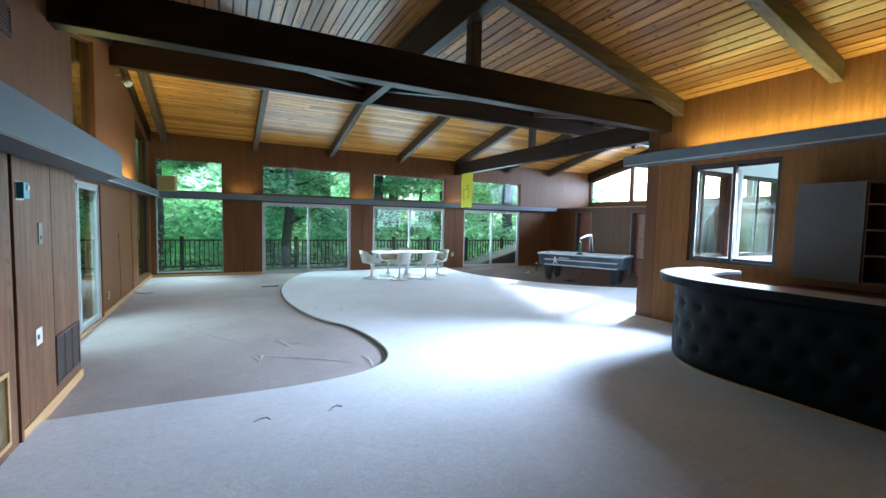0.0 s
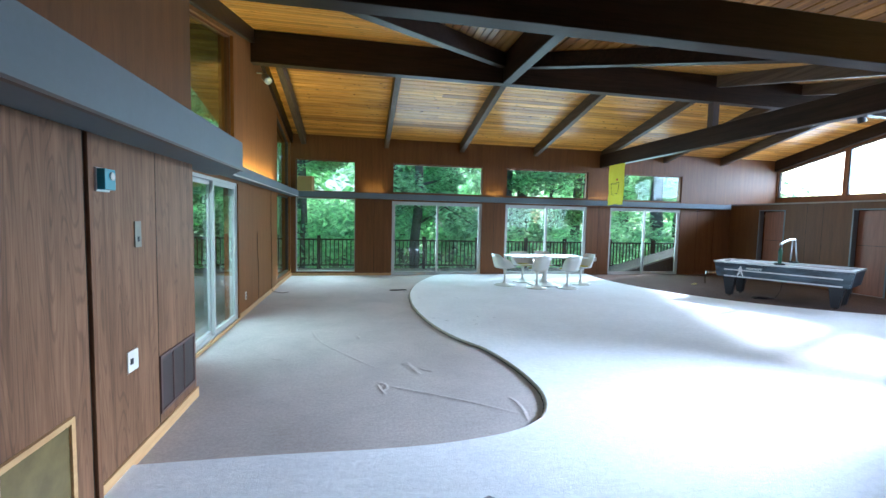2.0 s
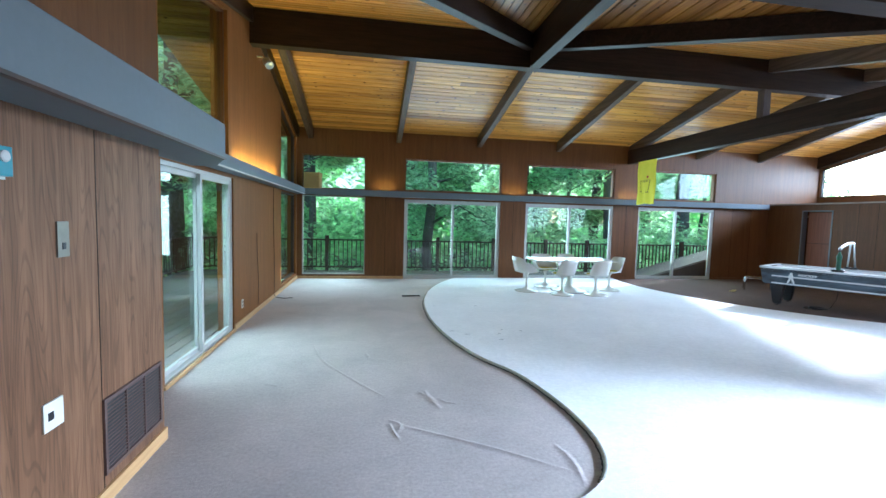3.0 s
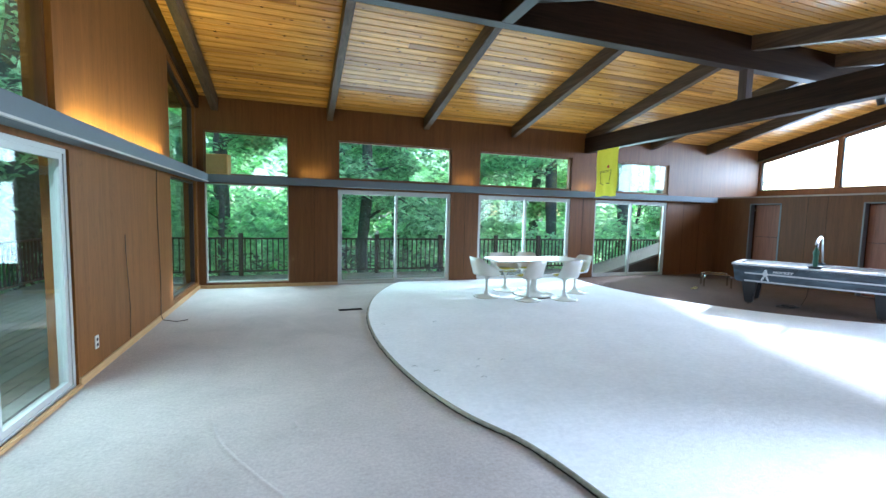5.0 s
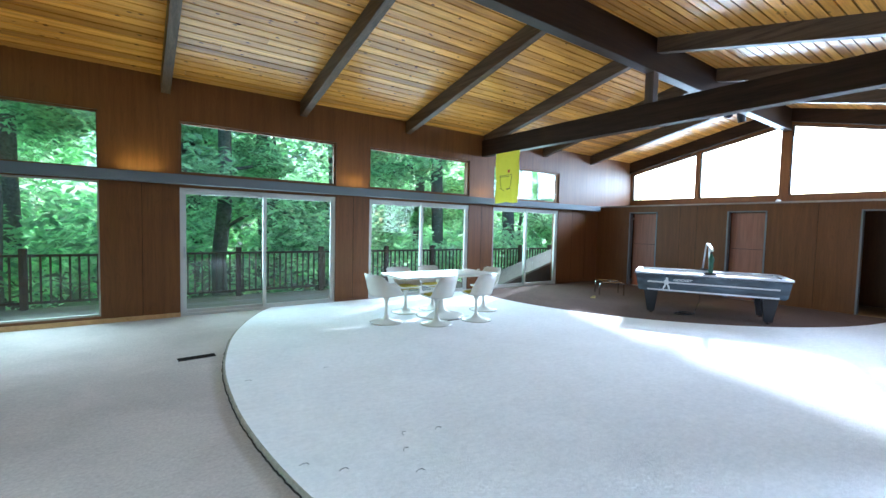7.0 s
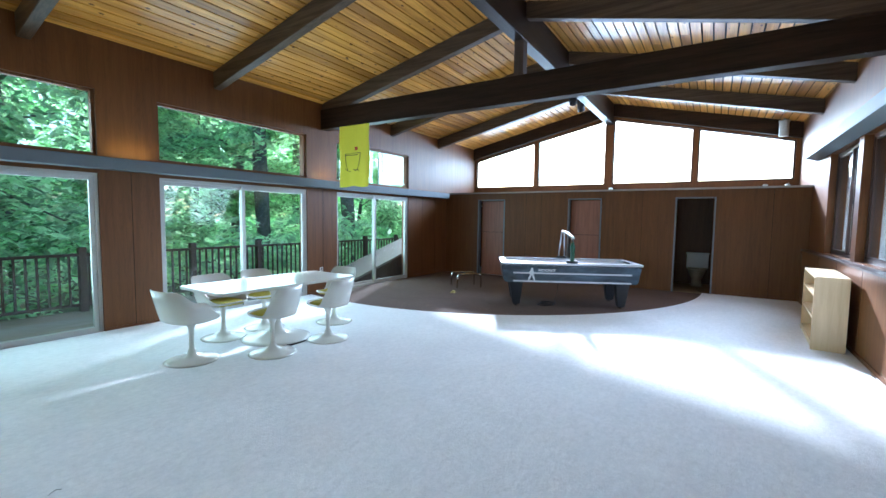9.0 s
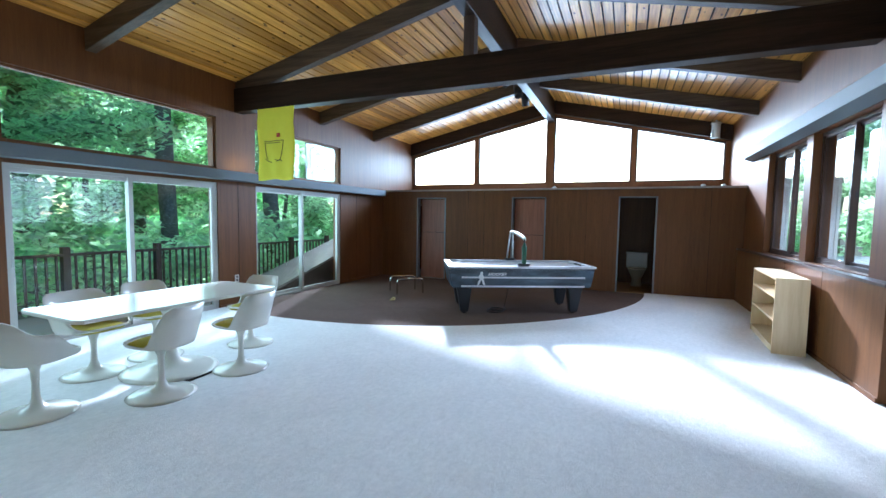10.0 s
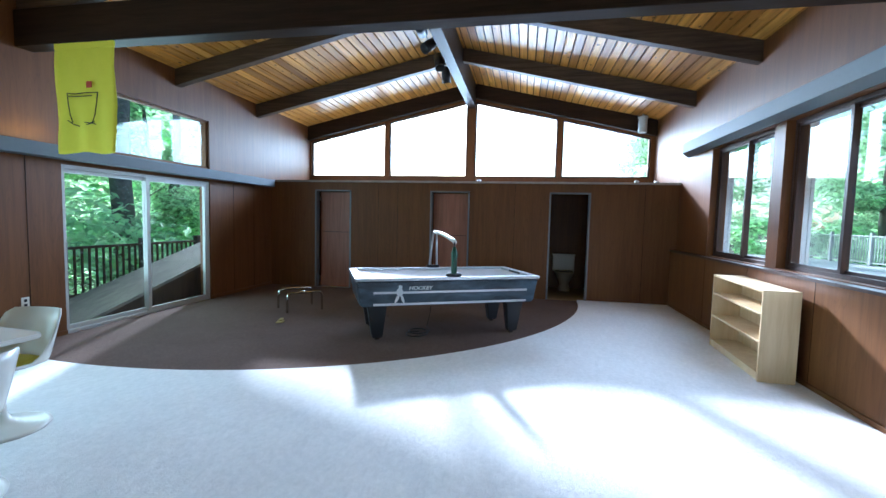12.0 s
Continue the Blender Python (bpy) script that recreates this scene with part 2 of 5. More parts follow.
BIRCH = wood("blond_shelf_wood", (0.62, 0.45, 0.24), (0.80, 0.64, 0.40), "z", 0.4, stretch=9)
for _m, _level in ((PLANK_X, 0.45), (PLANK_Y_SHADED, 0.35), (PANEL, 0.3), (PANEL_GOLD, 0.18), (RAFTER_X, 0.25), (RAFTER_Y, 0.25), (PANEL_LIGHT, 0.22), (BEAM_X, 0.15), (BEAM_Y, 0.15), (VINYL, 0.12), (SHELF_PAINT, 0.25)):
    _m.node_tree.nodes["Principled BSDF"].inputs["Specular IOR Level"].default_value = _level
VENT_BLACK = plain("bronze_vent", (0.016, 0.012, 0.009), 0.95)
VENT_BLACK.node_tree.nodes["Principled BSDF"].inputs["Specular IOR Level"].default_value = 0.05
FLAG = plain("yellow_cloth", (0.72, 0.66, 0.03), 0.85, speck=0.06, scale=200, relief=0.2)

# ---- building blocks ----
def obj(name, bm, mat, parent=None, label="", smooth=False):
    me = bpy.data.meshes.new(name)
    bmesh.ops.recalc_face_normals(bm, faces=bm.faces[:])
    bm.to_mesh(me)
    bm.free()
    for m in (mat if isinstance(mat, (list, tuple)) else [mat]):
        me.materials.append(m)
    if smooth:
        for p in me.polygons:
            p.use_smooth = True
    ob = new(name, me)
    if parent is not None:
        ob.parent = parent
    if label:
        tagged(ob, label)
    return ob


def part(name, bm, mat, parent, label="", smooth=False):
    return obj(name, bm, mat, parent, label, smooth)


def box(bm, x0, x1, y0, y1, z0, z1, m=None):
    vs = [bm.verts.new((x, y, z)) for x in (x0, x1) for y in (y0, y1) for z in (z0, z1)]
    if m is not None:
        for v in vs:
            v.co = m @ v.co
    for f in ((0, 1, 3, 2), (4, 6, 7, 5), (0, 4, 5, 1), (2, 3, 7, 6), (0, 2, 6, 4), (1, 5, 7, 3)):
        bm.faces.new([vs[i] for i in f])
    return vs


def boxes(*dims, bevel=0.0):
    bm = bmesh.new()
    for d in dims:
        box(bm, *d)
    if bevel:
        bmesh.ops.bevel(bm, geom=bm.edges[:], offset=bevel, segments=2, affect="EDGES", profile=0.7)
    return bm


def prism(bm, pts, z0, z1):
    """Upright prism over a plan polygon."""
    lo = [bm.verts.new((x, y, z0)) for x, y in pts]
    hi = [bm.verts.new((x, y, z1)) for x, y in pts]
    n = len(pts)
    bm.faces.new(lo[::-1])
    bm.faces.new(hi)
    for i in range(n):
        bm.faces.new((lo[i], lo[(i + 1) % n], hi[(i + 1) % n], hi[i]))


def beam_bm(a, b, width, depth):
    """A beam whose top middle runs from a to b."""
    a, b = Vector(a), Vector(b)
    d = (b - a).normalized()
    side = d.cross(Vector((0, 0, 1))).normalized() * width / 2
    down = Vector((0, 0, -depth))
    bm = bmesh.new()
    ring = []
    for p in (a, b):
        ring.append([bm.verts.new(p + s + k) for s, k in ((side, Vector()), (-side, Vector()), (-side, down), (side, down))])
    bm.faces.new(ring[0])
    bm.faces.new(ring[1][::-1])
    for i in range(4):
        bm.faces.new((ring[0][i], ring[0][(i + 1) % 4], ring[1][(i + 1) % 4], ring[1][i]))
    bmesh.ops.bevel(bm, geom=bm.edges[:], offset=0.006, segments=1, affect="EDGES")
    return bm


def lathe(profile, seg=28, centre=(0, 0)):
    bm = bmesh.new()
    rings = []
    for r, z in profile:
        rings.append([bm.verts.new((centre[0] + r * math.cos(2 * math.pi * i / seg), centre[1] + r * math.sin(2 * math.pi * i / seg), z)) for i in range(seg)])
    for a, b in zip(rings, rings[1:]):
        for i in range(seg):
            bm.faces.new((a[i], a[(i + 1) % seg], b[(i + 1) % seg], b[i]))
    bm.faces.new(rings[0][::-1])
    bm.faces.new(rings[-1])
    return bm


def tube(points, r, seg=8):
    """A round bar that follows a line of points."""
    bm = bmesh.new()
    pts = [Vector(p) for p in points]
    rings = []
    for i, p in enumerate(pts):
        d = (pts[min(i + 1, len(pts) - 1)] - pts[max(i - 1, 0)]).normalized()
        u = d.cross(Vector((0, 0, 1)) if abs(d.z) < 0.95 else Vector((1, 0, 0))).normalized()
        w = d.cross(u)
        rings.append([bm.verts.new(p + r * (math.cos(2 * math.pi * k / seg) * u + math.sin(2 * math.pi * k / seg) * w)) for k in range(seg)])
    for a, b in zip(rings, rings[1:]):
        for k in range(seg):
            bm.faces.new((a[k], a[(k + 1) % seg], b[(k + 1) % seg], b[k]))
    bm.faces.new(rings[0][::-1])
    bm.faces.new(rings[-1])
    return bm


def thing(name, label, category, group="", kind="", at=None):
    ob = new(name)
    if at is not None:
        ob.matrix_world = at
    return tagged(ob, label, category, group, kind)


# ---- plan ----
NY, WX, NEARX, SY, EX, PX, CX = 12.97, -1.42, -1.03, 5.04, 6.65, 11.80, 13.45
LOW = 5.13        # face of the low wall under the south windows
RY, RX, RZ, KE, KS = 8.98, 2.9, 4.53, 0.225, 0.26     # ridges and slopes
SOUTH = -3.5


def roof_e(y):
    return RZ - KE * abs(y - RY)


def roof_s(x):
    return RZ - KS * abs(x - RX)


def wall(name, axis, p0, p1, u0, u1, top, openings, mat, label, base=0.0, breaks=()):
    """A wall along one axis between the planes p0 and p1; top and the openings' heads may be functions along it."""
    val = lambda f, u: f(u) if callable(f) else f
    cuts = sorted({u0, u1, *breaks, *[o[0] for o in openings], *[o[1] for o in openings]})
    bm = bmesh.new()
    for a, b in zip(cuts, cuts[1:]):
        mid = (a + b) / 2
        holes = sorted([o for o in openings if o[0] < mid < o[1]], key=lambda o: o[2])
        spans, lo = [], base
        for o in holes:
            spans.append((lo, o[2]))
            lo = o[3]
        spans.append((lo, top))
        for lo, hi in spans:
            if val(hi, mid) - val(lo, mid) < 0.003:
                continue
            vs = []
            for u in (a, b):
                for p in (p0, p1):
                    for f in (lo, hi):
                        vs.append(bm.verts.new((u, p, val(f, u)) if axis == "x" else (p, u, val(f, u))))
            for f in ((0, 1, 3, 2), (4, 6, 7, 5), (0, 4, 5, 1), (2, 3, 7, 6), (0, 2, 6, 4), (1, 5, 7, 3)):
                bm.faces.new([vs[i] for i in f])
    ob = obj(name, bm, mat)
    return tagged(ob, label, "wall", kind="structure")


N_OPEN = [(-1.30, 0.20, 0.10, 2.03), (-1.30, 0.20, 2.2, 3.01),
          (1.17, 3.67, 0.0, 2.0), (1.17, 3.67, 2.22, 3.01),
          (4.36, 6.87, 0.0, 2.0), (4.36, 6.87, 2.22, 3.01),
          (7.62, 10.0, 0.0, 2.0), (7.62, 10.0, 2.22, 3.01)]
wall_north = wall("wall_north", "x", NY, NY + 0.2, WX - 0.2, CX + 0.2, roof_e(NY) + 0.03, N_OPEN, PANEL, "dark veneer panelled wall with tall windows and glass doors")
head_w = lambda y: roof_e(y) - 0.28
W_OPEN = [(6.15, 8.1, 0.0, 2.0), (6.15, 7.93, 2.22, head_w), (11.12, 12.84, 0.14, 2.02), (11.12, 12.84, 2.22, head_w)]
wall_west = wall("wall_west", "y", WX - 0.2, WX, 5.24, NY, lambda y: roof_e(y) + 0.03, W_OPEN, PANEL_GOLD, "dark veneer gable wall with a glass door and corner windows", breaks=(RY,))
near_top = lambda y: max(roof_e(y), roof_s(NEARX)) + 0.02
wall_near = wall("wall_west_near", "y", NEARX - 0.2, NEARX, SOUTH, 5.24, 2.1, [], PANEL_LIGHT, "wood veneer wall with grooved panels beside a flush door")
# split off in darker PANEL: the shade above the cove as colour
wall_near_upper = wall("wall_west_near_upper", "y", NEARX - 0.2, NEARX, SOUTH, 5.24, near_top, [], PANEL, "veneer wall above the deep light cove, toned dark for its shade", base=2.1, breaks=(4.44,))
wall_return = wall("wall_return", "x", 5.04, 5.24, WX - 0.2, NEARX - 0.2, roof_e(5.24) + 0.02, [], PANEL, "short return of the veneer wall")
S_OPEN = [(8.93, 10.52, 1.03, 2.595), (7.18, 8.72, 1.03, 2.595)]
wall_south = wall("wall_south", "x", SY - 0.22, SY, EX, CX + 0.2, roof_e(SY) + 0.02, S_OPEN, PANEL, "veneer panelled wall with dark framed sliding windows")
E_OPEN = [(3.05, 4.26, 1.06, 2.53)]
# PANEL_GOLD here puts the yellow cove light into the veneer colour
wall_bar = wall("wall_bar", "y", EX, EX + 0.2, SOUTH, SY - 0.22, roof_s(EX) + 0.02, E_OPEN, PANEL_GOLD, "veneer panelled wall behind the bar, cove glow toned in as gold")
head_c = lambda y: roof_e(y) - 0.36
C_OPEN = [(11.03, 12.93, 2.45, head_c), (9.07, 10.93, 2.45, head_c), (7.06, 8.89, 2.45, head_c), (5.13, 6.96, 2.45, head_c)]
wall_east = wall("wall_east", "y", CX, CX + 0.14, SY, NY, lambda y: roof_e(y) + 0.02, C_OPEN, PANEL, "gable wall of dark wood with clerestory glass", breaks=(RY,))
P_OPEN = [(11.2, 11.95, 0.0, 2.0), (8.78, 9.52, 0.0, 2.0), (6.55, 7.25, 0.0, 2.0)]
partition = wall("wall_partition", "y", PX, PX + 0.12, SY, NY, 2.17, P_OPEN, PANEL, "dark veneer partition with three door openings below a ledge")
wall_back = wall("wall_back", "x", SOUTH - 0.2, SOUTH, NEARX - 0.2, EX + 0.2, lambda x: roof_s(x) + 0.02, [], PANEL, "plain veneer wall closing the bar wing", breaks=(RX,))
for i, y in enumerate((10.35, 8.05)):
    wall("wall_closet_%d" % (i + 1), "x", y, y + 0.1, PX + 0.12, CX, 2.17, [], PANEL, "plain wall between the small rooms")
tagged(obj("partition_ledge", boxes((PX - 0.06, CX, SY, NY, 2.17, 2.205)), LEDGE), "ledge over the small rooms, toned pale for the sun on it", "ledge", kind="structure")
tagged(obj("wall_south_ledge", boxes((EX, PX, SY, LOW, 0, 0.99)), PANEL), "low veneer wall under the windows", "wall", kind="structure")
tagged(obj("window_ledge", boxes((EX - 0.01, PX, SY - 0.09, LOW + 0.02, 0.99, 1.02), bevel=0.004), FRAME_DARK), "dark wood sill along the low wall", "sill", kind="structure")

# floors
tagged(obj("floor", boxes((WX - 0.2, CX + 0.2, SOUTH - 0.2, NY + 0.2, -0.25, 0.0)), CARPET_TAUPE), "taupe low pile carpet, creased and worn", "carpet floor", kind="structure")


def smooth_line(pts, steps=8):
    """A Catmull-Rom line through plan points."""
    out = []
    p = [pts[0], *pts, pts[-1]]
    for i in range(1, len(p) - 2):
        a, b, c, d = [Vector(q) for q in p[i - 1:i + 3]]
        for k in range(steps):
            s = k / steps
            out.append(tuple(0.5 * ((2 * b) + (c - a) * s + (2 * a - 5 * b + 4 * c - d) * s * s + (3 * b - a - 3 * c + d) * s ** 3)))
    out.append(tuple(pts[-1]))
    return out


CURVE = smooth_line([(-1.02, 4.16), (-0.2, 4.15), (0.57, 4.12), (1.08, 4.15), (1.5, 4.25), (1.78, 4.46), (1.93, 4.8), (1.96, 5.25), (1.91, 5.72), (1.80, 6.2), (1.56, 6.72),
                     (1.38, 7.4), (1.28, 8.2), (1.26, 9.0), (1.34, 10.0), (1.58, 11.1), (1.9, 11.95), (2.24, 12.6), (2.5, 12.96)])
ARC = [(11.85 + 5.05 * math.cos(radians(a)), 11.75 + 5.05 * math.sin(radians(a))) for a in np.linspace(166.2, 268.5, 40)]
OUTER = [(PX, 6.70), (PX, LOW), (EX, LOW), (EX, SOUTH), (NEARX + 0.001, SOUTH)]
shag = CURVE + ARC + OUTER
bm = bmesh.new()
prism(bm, shag, 0.0, 0.028)
tagged(obj("shag_carpet", bm, CARPET_WHITE), "white shag carpet with a curved cut edge", "carpet", kind="structure")
bm = bmesh.new()
prism(bm, [(11.85 + 5.04 * math.cos(radians(a)), 11.75 + 5.04 * math.sin(radians(a))) for a in np.linspace(166.2, 268.5, 40)] + [(PX, 6.72), (PX, NY), (7.0, NY)], 0.0, 0.008)
tagged(obj("brown_carpet", bm, CARPET_BROWN), "brown low pile carpet in an arc", "carpet", kind="structure")
edge = tube([(x, y, 0.015) for x, y in CURVE[38:]], 0.0165, 8)
tagged(obj("carpet_edge", edge, CARPET_EDGE), "frayed rolled edge of the shag carpet", "carpet edge", kind="structure")
# shadow at the foot of the carpet edge, drawn as a dark thread
jitter = random.Random(5)
thread = []
for (x0, y0), (x1, y1) in zip(CURVE[38:], CURVE[39:]):
    k = math.hypot(x1 - x0, y1 - y0)
    for s in (0.0, 0.34, 0.67):
        off = jitter.uniform(0.014, 0.024)
        thread.append((x0 + s * (x1 - x0) - off * (y1 - y0) / k, y0 + s * (y1 - y0) + off * (x1 - x0) / k, jitter.uniform(0.0, 0.006)))
tagged(obj("carpet_edge_shadow", tube(thread, 0.006, 5), plain("edge_shadow_tone", (0.03, 0.028, 0.022), 0.95, speck=0.4, scale=60)), "uneven dark thread drawn as the shadow along the carpet edge", "carpet edge", kind="structure")

# ceiling: boards parallel to each ridge, clipped to each slope
def boards(bm, along, s0, s1, span, height, width=0.137):
    """Boards side by side from s0 to s1; span(s) gives the run of a board at that line, height(s) the slope."""
    n = max(1, int(round(abs(s1 - s0) / width)))
    for i in range(n):
        a, b = s0 + (s1 - s0) * i / n, s0 + (s1 - s0) * (i + 1) / n
        la, ha = span(a)
        lb, hb = span(b)
        start = min(la, lb)
        cuts = [start]
        end = max(ha, hb)
        x = start + random.uniform(1.0, 5.0)
        while x < end - 0.4:
            cuts.append(x)
            x += random.uniform(3.5, 8.0)
        cuts.append(end)
        for c, d in zip(cuts, cuts[1:]):
            g, e = 0.0105 * (1 if b > a else -1), 0.0015
            quad = []
            for s, l, h in ((a, la, ha), (b, lb, hb)):
                quad.append((s, min(max(c, l), h), min(max(d, l), h)))
            (sa, ca, da), (sb, cb, db) = quad
            if da - ca < 0.01 and db - cb < 0.01:
                continue
            drop = random.uniform(0, 0.0015)
            pts_low = ((sa + g, ca + e), (sa + g, da - e), (sb - g, db - e), (sb - g, cb + e))
            pts_top = pts_low
            P = lambda s, u, dz: bm.verts.new((u, s, height(s) + dz) if along == "x" else (s, u, height(s) + dz))
            low = [P(s, u, -drop) for s, u in pts_low]
            top = [P(s, u, 0.02) for s, u in pts_top]
            bm.faces.new(low)
            for k in range(4):
                bm.faces.new((low[k], low[(k + 1) % 4], top[(k + 1) % 4], top[k]))


VE = (EX, RY - KS * (EX - RX) / KE)      # foot of the east valley
VW = (NEARX, RY - KS * (RX - NEARX) / KE)
valley_e = lambda y: RX + (RY - y) * KE / KS
valley_w = lambda y: RX - (RY - y) * KE / KS
bm = bmesh.new()
boards(bm, "x", RY, NY, lambda s: (WX, CX), roof_e)
boards(bm, "x", RY, VE[1], lambda s: (valley_e(s), CX), roof_e)
boards(bm, "x", VE[1], 4.7, lambda s: (EX, CX), roof_e) if VE[1] > 4.8 else None
boards(bm, "x", RY, VW[1], lambda s: (WX, valley_w(s)), roof_e)
ceiling_main = tagged(obj("ceiling", bm, PLANK_X), "knotty pine board ceiling, honey to red brown", "ceiling", kind="structure")
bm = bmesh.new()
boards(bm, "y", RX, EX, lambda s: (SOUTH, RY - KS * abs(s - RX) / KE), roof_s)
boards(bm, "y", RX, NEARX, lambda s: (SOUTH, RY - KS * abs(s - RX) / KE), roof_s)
tagged(obj("ceiling_bar_wing", bm, PLANK_Y_SHADED), "knotty pine board ceiling over the bar wing, toned darker for shade", "ceiling", kind="structure")
bm = bmesh.new()


def roof_quad(bm, pts):
    lo = [bm.verts.new((x, y, z + 0.03)) for x, y, z in pts]
    hi = [bm.verts.new((x, y, z + 0.16)) for x, y, z in pts]
    bm.faces.new(lo)
    bm.faces.new(hi[::-1])
    for i in range(len(pts)):
        bm.faces.new((lo[i], lo[(i + 1) % len(pts)], hi[(i + 1) % len(pts)], hi[i]))


roof_quad(bm, [(x, y, roof_e(y)) for x, y in ((WX - 1.62, RY), (CX + 0.5, RY), (CX + 0.5, NY + 0.7), (WX - 1.62, NY + 0.7))])
roof_quad(bm, [(x, y, roof_e(y)) for x, y in ((RX, RY), (CX + 0.5, RY), (CX + 0.5, 4.4), (valley_e(4.4), 4.4))])
roof_quad(bm, [(x, y, roof_e(y)) for x, y in ((RX, RY), (WX - 1.62, RY), (WX - 1.62, 4.4), (valley_w(4.4), 4.4))])
for sx in (EX + 0.4, NEARX - 0.4):
    vy = RY - KS * abs(sx - RX) / KE
    roof_quad(bm, [(RX, RY, RZ), (sx, vy, roof_s(sx)), (sx, SOUTH - 0.3, roof_s(sx)), (RX, SOUTH - 0.3, RZ)])
tagged(obj("roof", bm, ROOF), "dark felt roof over the house", "roof", kind="structure")

bm = bmesh.new()
boards(bm, "x", RY, NY + 0.65, lambda s: (WX - 1.6, WX - 0.2), roof_e)
boards(bm, "x", RY, 5.0, lambda s: (WX - 1.6, WX - 0.2), roof_e)
tagged(obj("eave_soffit", bm, PLANK_X), "pine boards under the roof overhang outside", "soffit", kind="structure")

# beams
def beam(name, a, b, w, d, mat, label, cat="beam"):
    return tagged(obj(name, beam_bm(a, b, w, d), mat), label, cat, kind="structure")


RAFTERS = (-1.1, 1.0, 3.05, 5.2, 7.29, 9.35, 11.35)
for x in RAFTERS:
    beam("rafter", (x, RY + 0.09, roof_e(RY + 0.09)), (x, NY - 0.002, roof_e(NY)), 0.12, 0.25, RAFTER_Y, "dark stained sloping rafter under pine boards")
for x in RAFTERS[4:]:
    beam("rafter", (x, RY - 0.09, roof_e(RY)), (x, SY + 0.002, roof_e(SY)), 0.12, 0.25, RAFTER_Y, "dark stained sloping rafter under pine boards")
for s in (1, -1):
    end = NY - 0.01 if s > 0 else SY + 0.01
    beam("gable_rafter", (CX - 0.07, RY + s * 0.09, roof_e(RY)), (CX - 0.07, end, roof_e(end)), 0.13, 0.33, BEAM_Y, "dark stained rafter over the clerestory glass")
    beam("gable_rafter", (WX + 0.03, RY + s * 0.09, roof_e(RY)), (WX + 0.03, NY - 0.02 if s > 0 else 5.3, roof_e(NY if s > 0 else 5.3)), 0.06, 0.24, BEAM_Y, "dark stained rafter along the gable wall")
for y in (4.5, 2.55, 0.5, -1.55):
    beam("rafter", (RX + 0.09, y, RZ), (EX - 0.002, y, roof_s(EX)), 0.13, 0.24, RAFTER_X, "dark stained sloping rafter over the bar")
    beam("rafter", (RX - 0.09, y, RZ), (NEARX + 0.002, y, roof_s(NEARX)), 0.13, 0.24, RAFTER_X, "dark stained sloping rafter over the bar")
beam("valley_beam", (RX, RY, RZ), (EX - 0.01, VE[1] + 0.01, roof_s(EX)), 0.14, 0.24, BEAM_X, "dark stained valley beam where two roofs meet")
beam("valley_beam", (RX, RY, RZ), (NEARX + 0.01, VW[1] + 0.01, roof_s(NEARX)), 0.14, 0.24, BEAM_X, "dark stained valley beam where two roofs meet")
beam("ridge_beam", (WX, RY, RZ - 0.02), (CX - 0.003, RY, RZ - 0.02), 0.17, 0.51, BEAM_X, "thick dark stained ridge beam")
beam("ridge_beam", (RX, SOUTH, RZ - 0.025), (RX, RY - 0.085, RZ - 0.025), 0.17, 0.505, BEAM_Y, "thick dark stained ridge beam")
beam("tie_beam", (7.29, SY, 3.52), (7.29, NY - 0.002, 3.52), 0.18, 0.37, BEAM_Y, "thick dark stained tie beam across the room")
beam("tie_beam", (NEARX, 4.72, 3.47), (EX, 4.72, 3.47), 0.18, 0.37, BEAM_X, "thick dark stained tie beam across the room")
tagged(obj("king_post", boxes((7.22, 7.36, RY - 0.07, RY + 0.07, 3.52, 4.12), bevel=0.005), RAIL), "dark stained post between tie beam and ridge", "post", kind="structure")
tagged(obj("king_post", boxes((RX - 0.0, RX + 0.14, 4.65, 4.79, 3.47, 4.12), bevel=0.005), RAIL), "dark stained post between tie beam and ridge", "post", kind="structure")

# cove shelves
def cove(name, pts, z0, z1, label):
    bm = bmesh.new()
    prism(bm, pts, z0, z1)
    bmesh.ops.bevel(bm, geom=bm.edges[:], offset=0.004, segments=1, affect="EDGES")
    return tagged(obj(name, bm, SHELF_PAINT), label, "cove shelf", kind="structure")


cove("cove_shelf", [(WX + 0.22, NY), (WX + 0.22, NY - 0.2), (11.62, NY - 0.2), (11.62, NY)], 2.045, 2.185, "grey painted light cove along the window wall")
cove("cove_shelf", [(WX, 5.28), (WX + 0.22, 5.28), (WX + 0.22, NY), (WX, NY)], 2.045, 2.187, "grey painted light cove along the gable wall")
cove("cove_shelf", [(NEARX, SOUTH), (-0.72, SOUTH), (-0.72, 5.55), (-0.95, 6.1), (-1.1, 6.2), (-1.198, 6.2), (-1.198, 5.27), (NEARX, 5.27)], 1.955, 2.2, "deep grey painted light cove with a slanted end")
cove("cove_shelf", [(EX, SY), (11.5, SY), (11.05, 5.28), (6.33, 5.28), (6.33, SOUTH), (EX, SOUTH)], 2.60, 2.76, "grey painted light cove over the windows and bar")
for d, lab in (((WX + 0.2, WX + 0.226, 5.3, NY - 0.2, 2.036, 2.052), "white edge strip under the cove"), ((6.325, 6.35, SOUTH, 5.26, 2.588, 2.604), "white edge strip under the cove"), ((-0.745, -0.715, SOUTH, 5.55, 1.943, 1.957), "dark edge strip under the cove")):
    tagged(obj("cove_trim", boxes(d), FRAME_DARK if d[0] == -0.745 else WHITE_ALU), lab, "trim", kind="structure")

# ---- windows and glass doors ----
def placed(axis, u, p, z):
    return (u, p, z) if axis == "x" else (p, u, z)


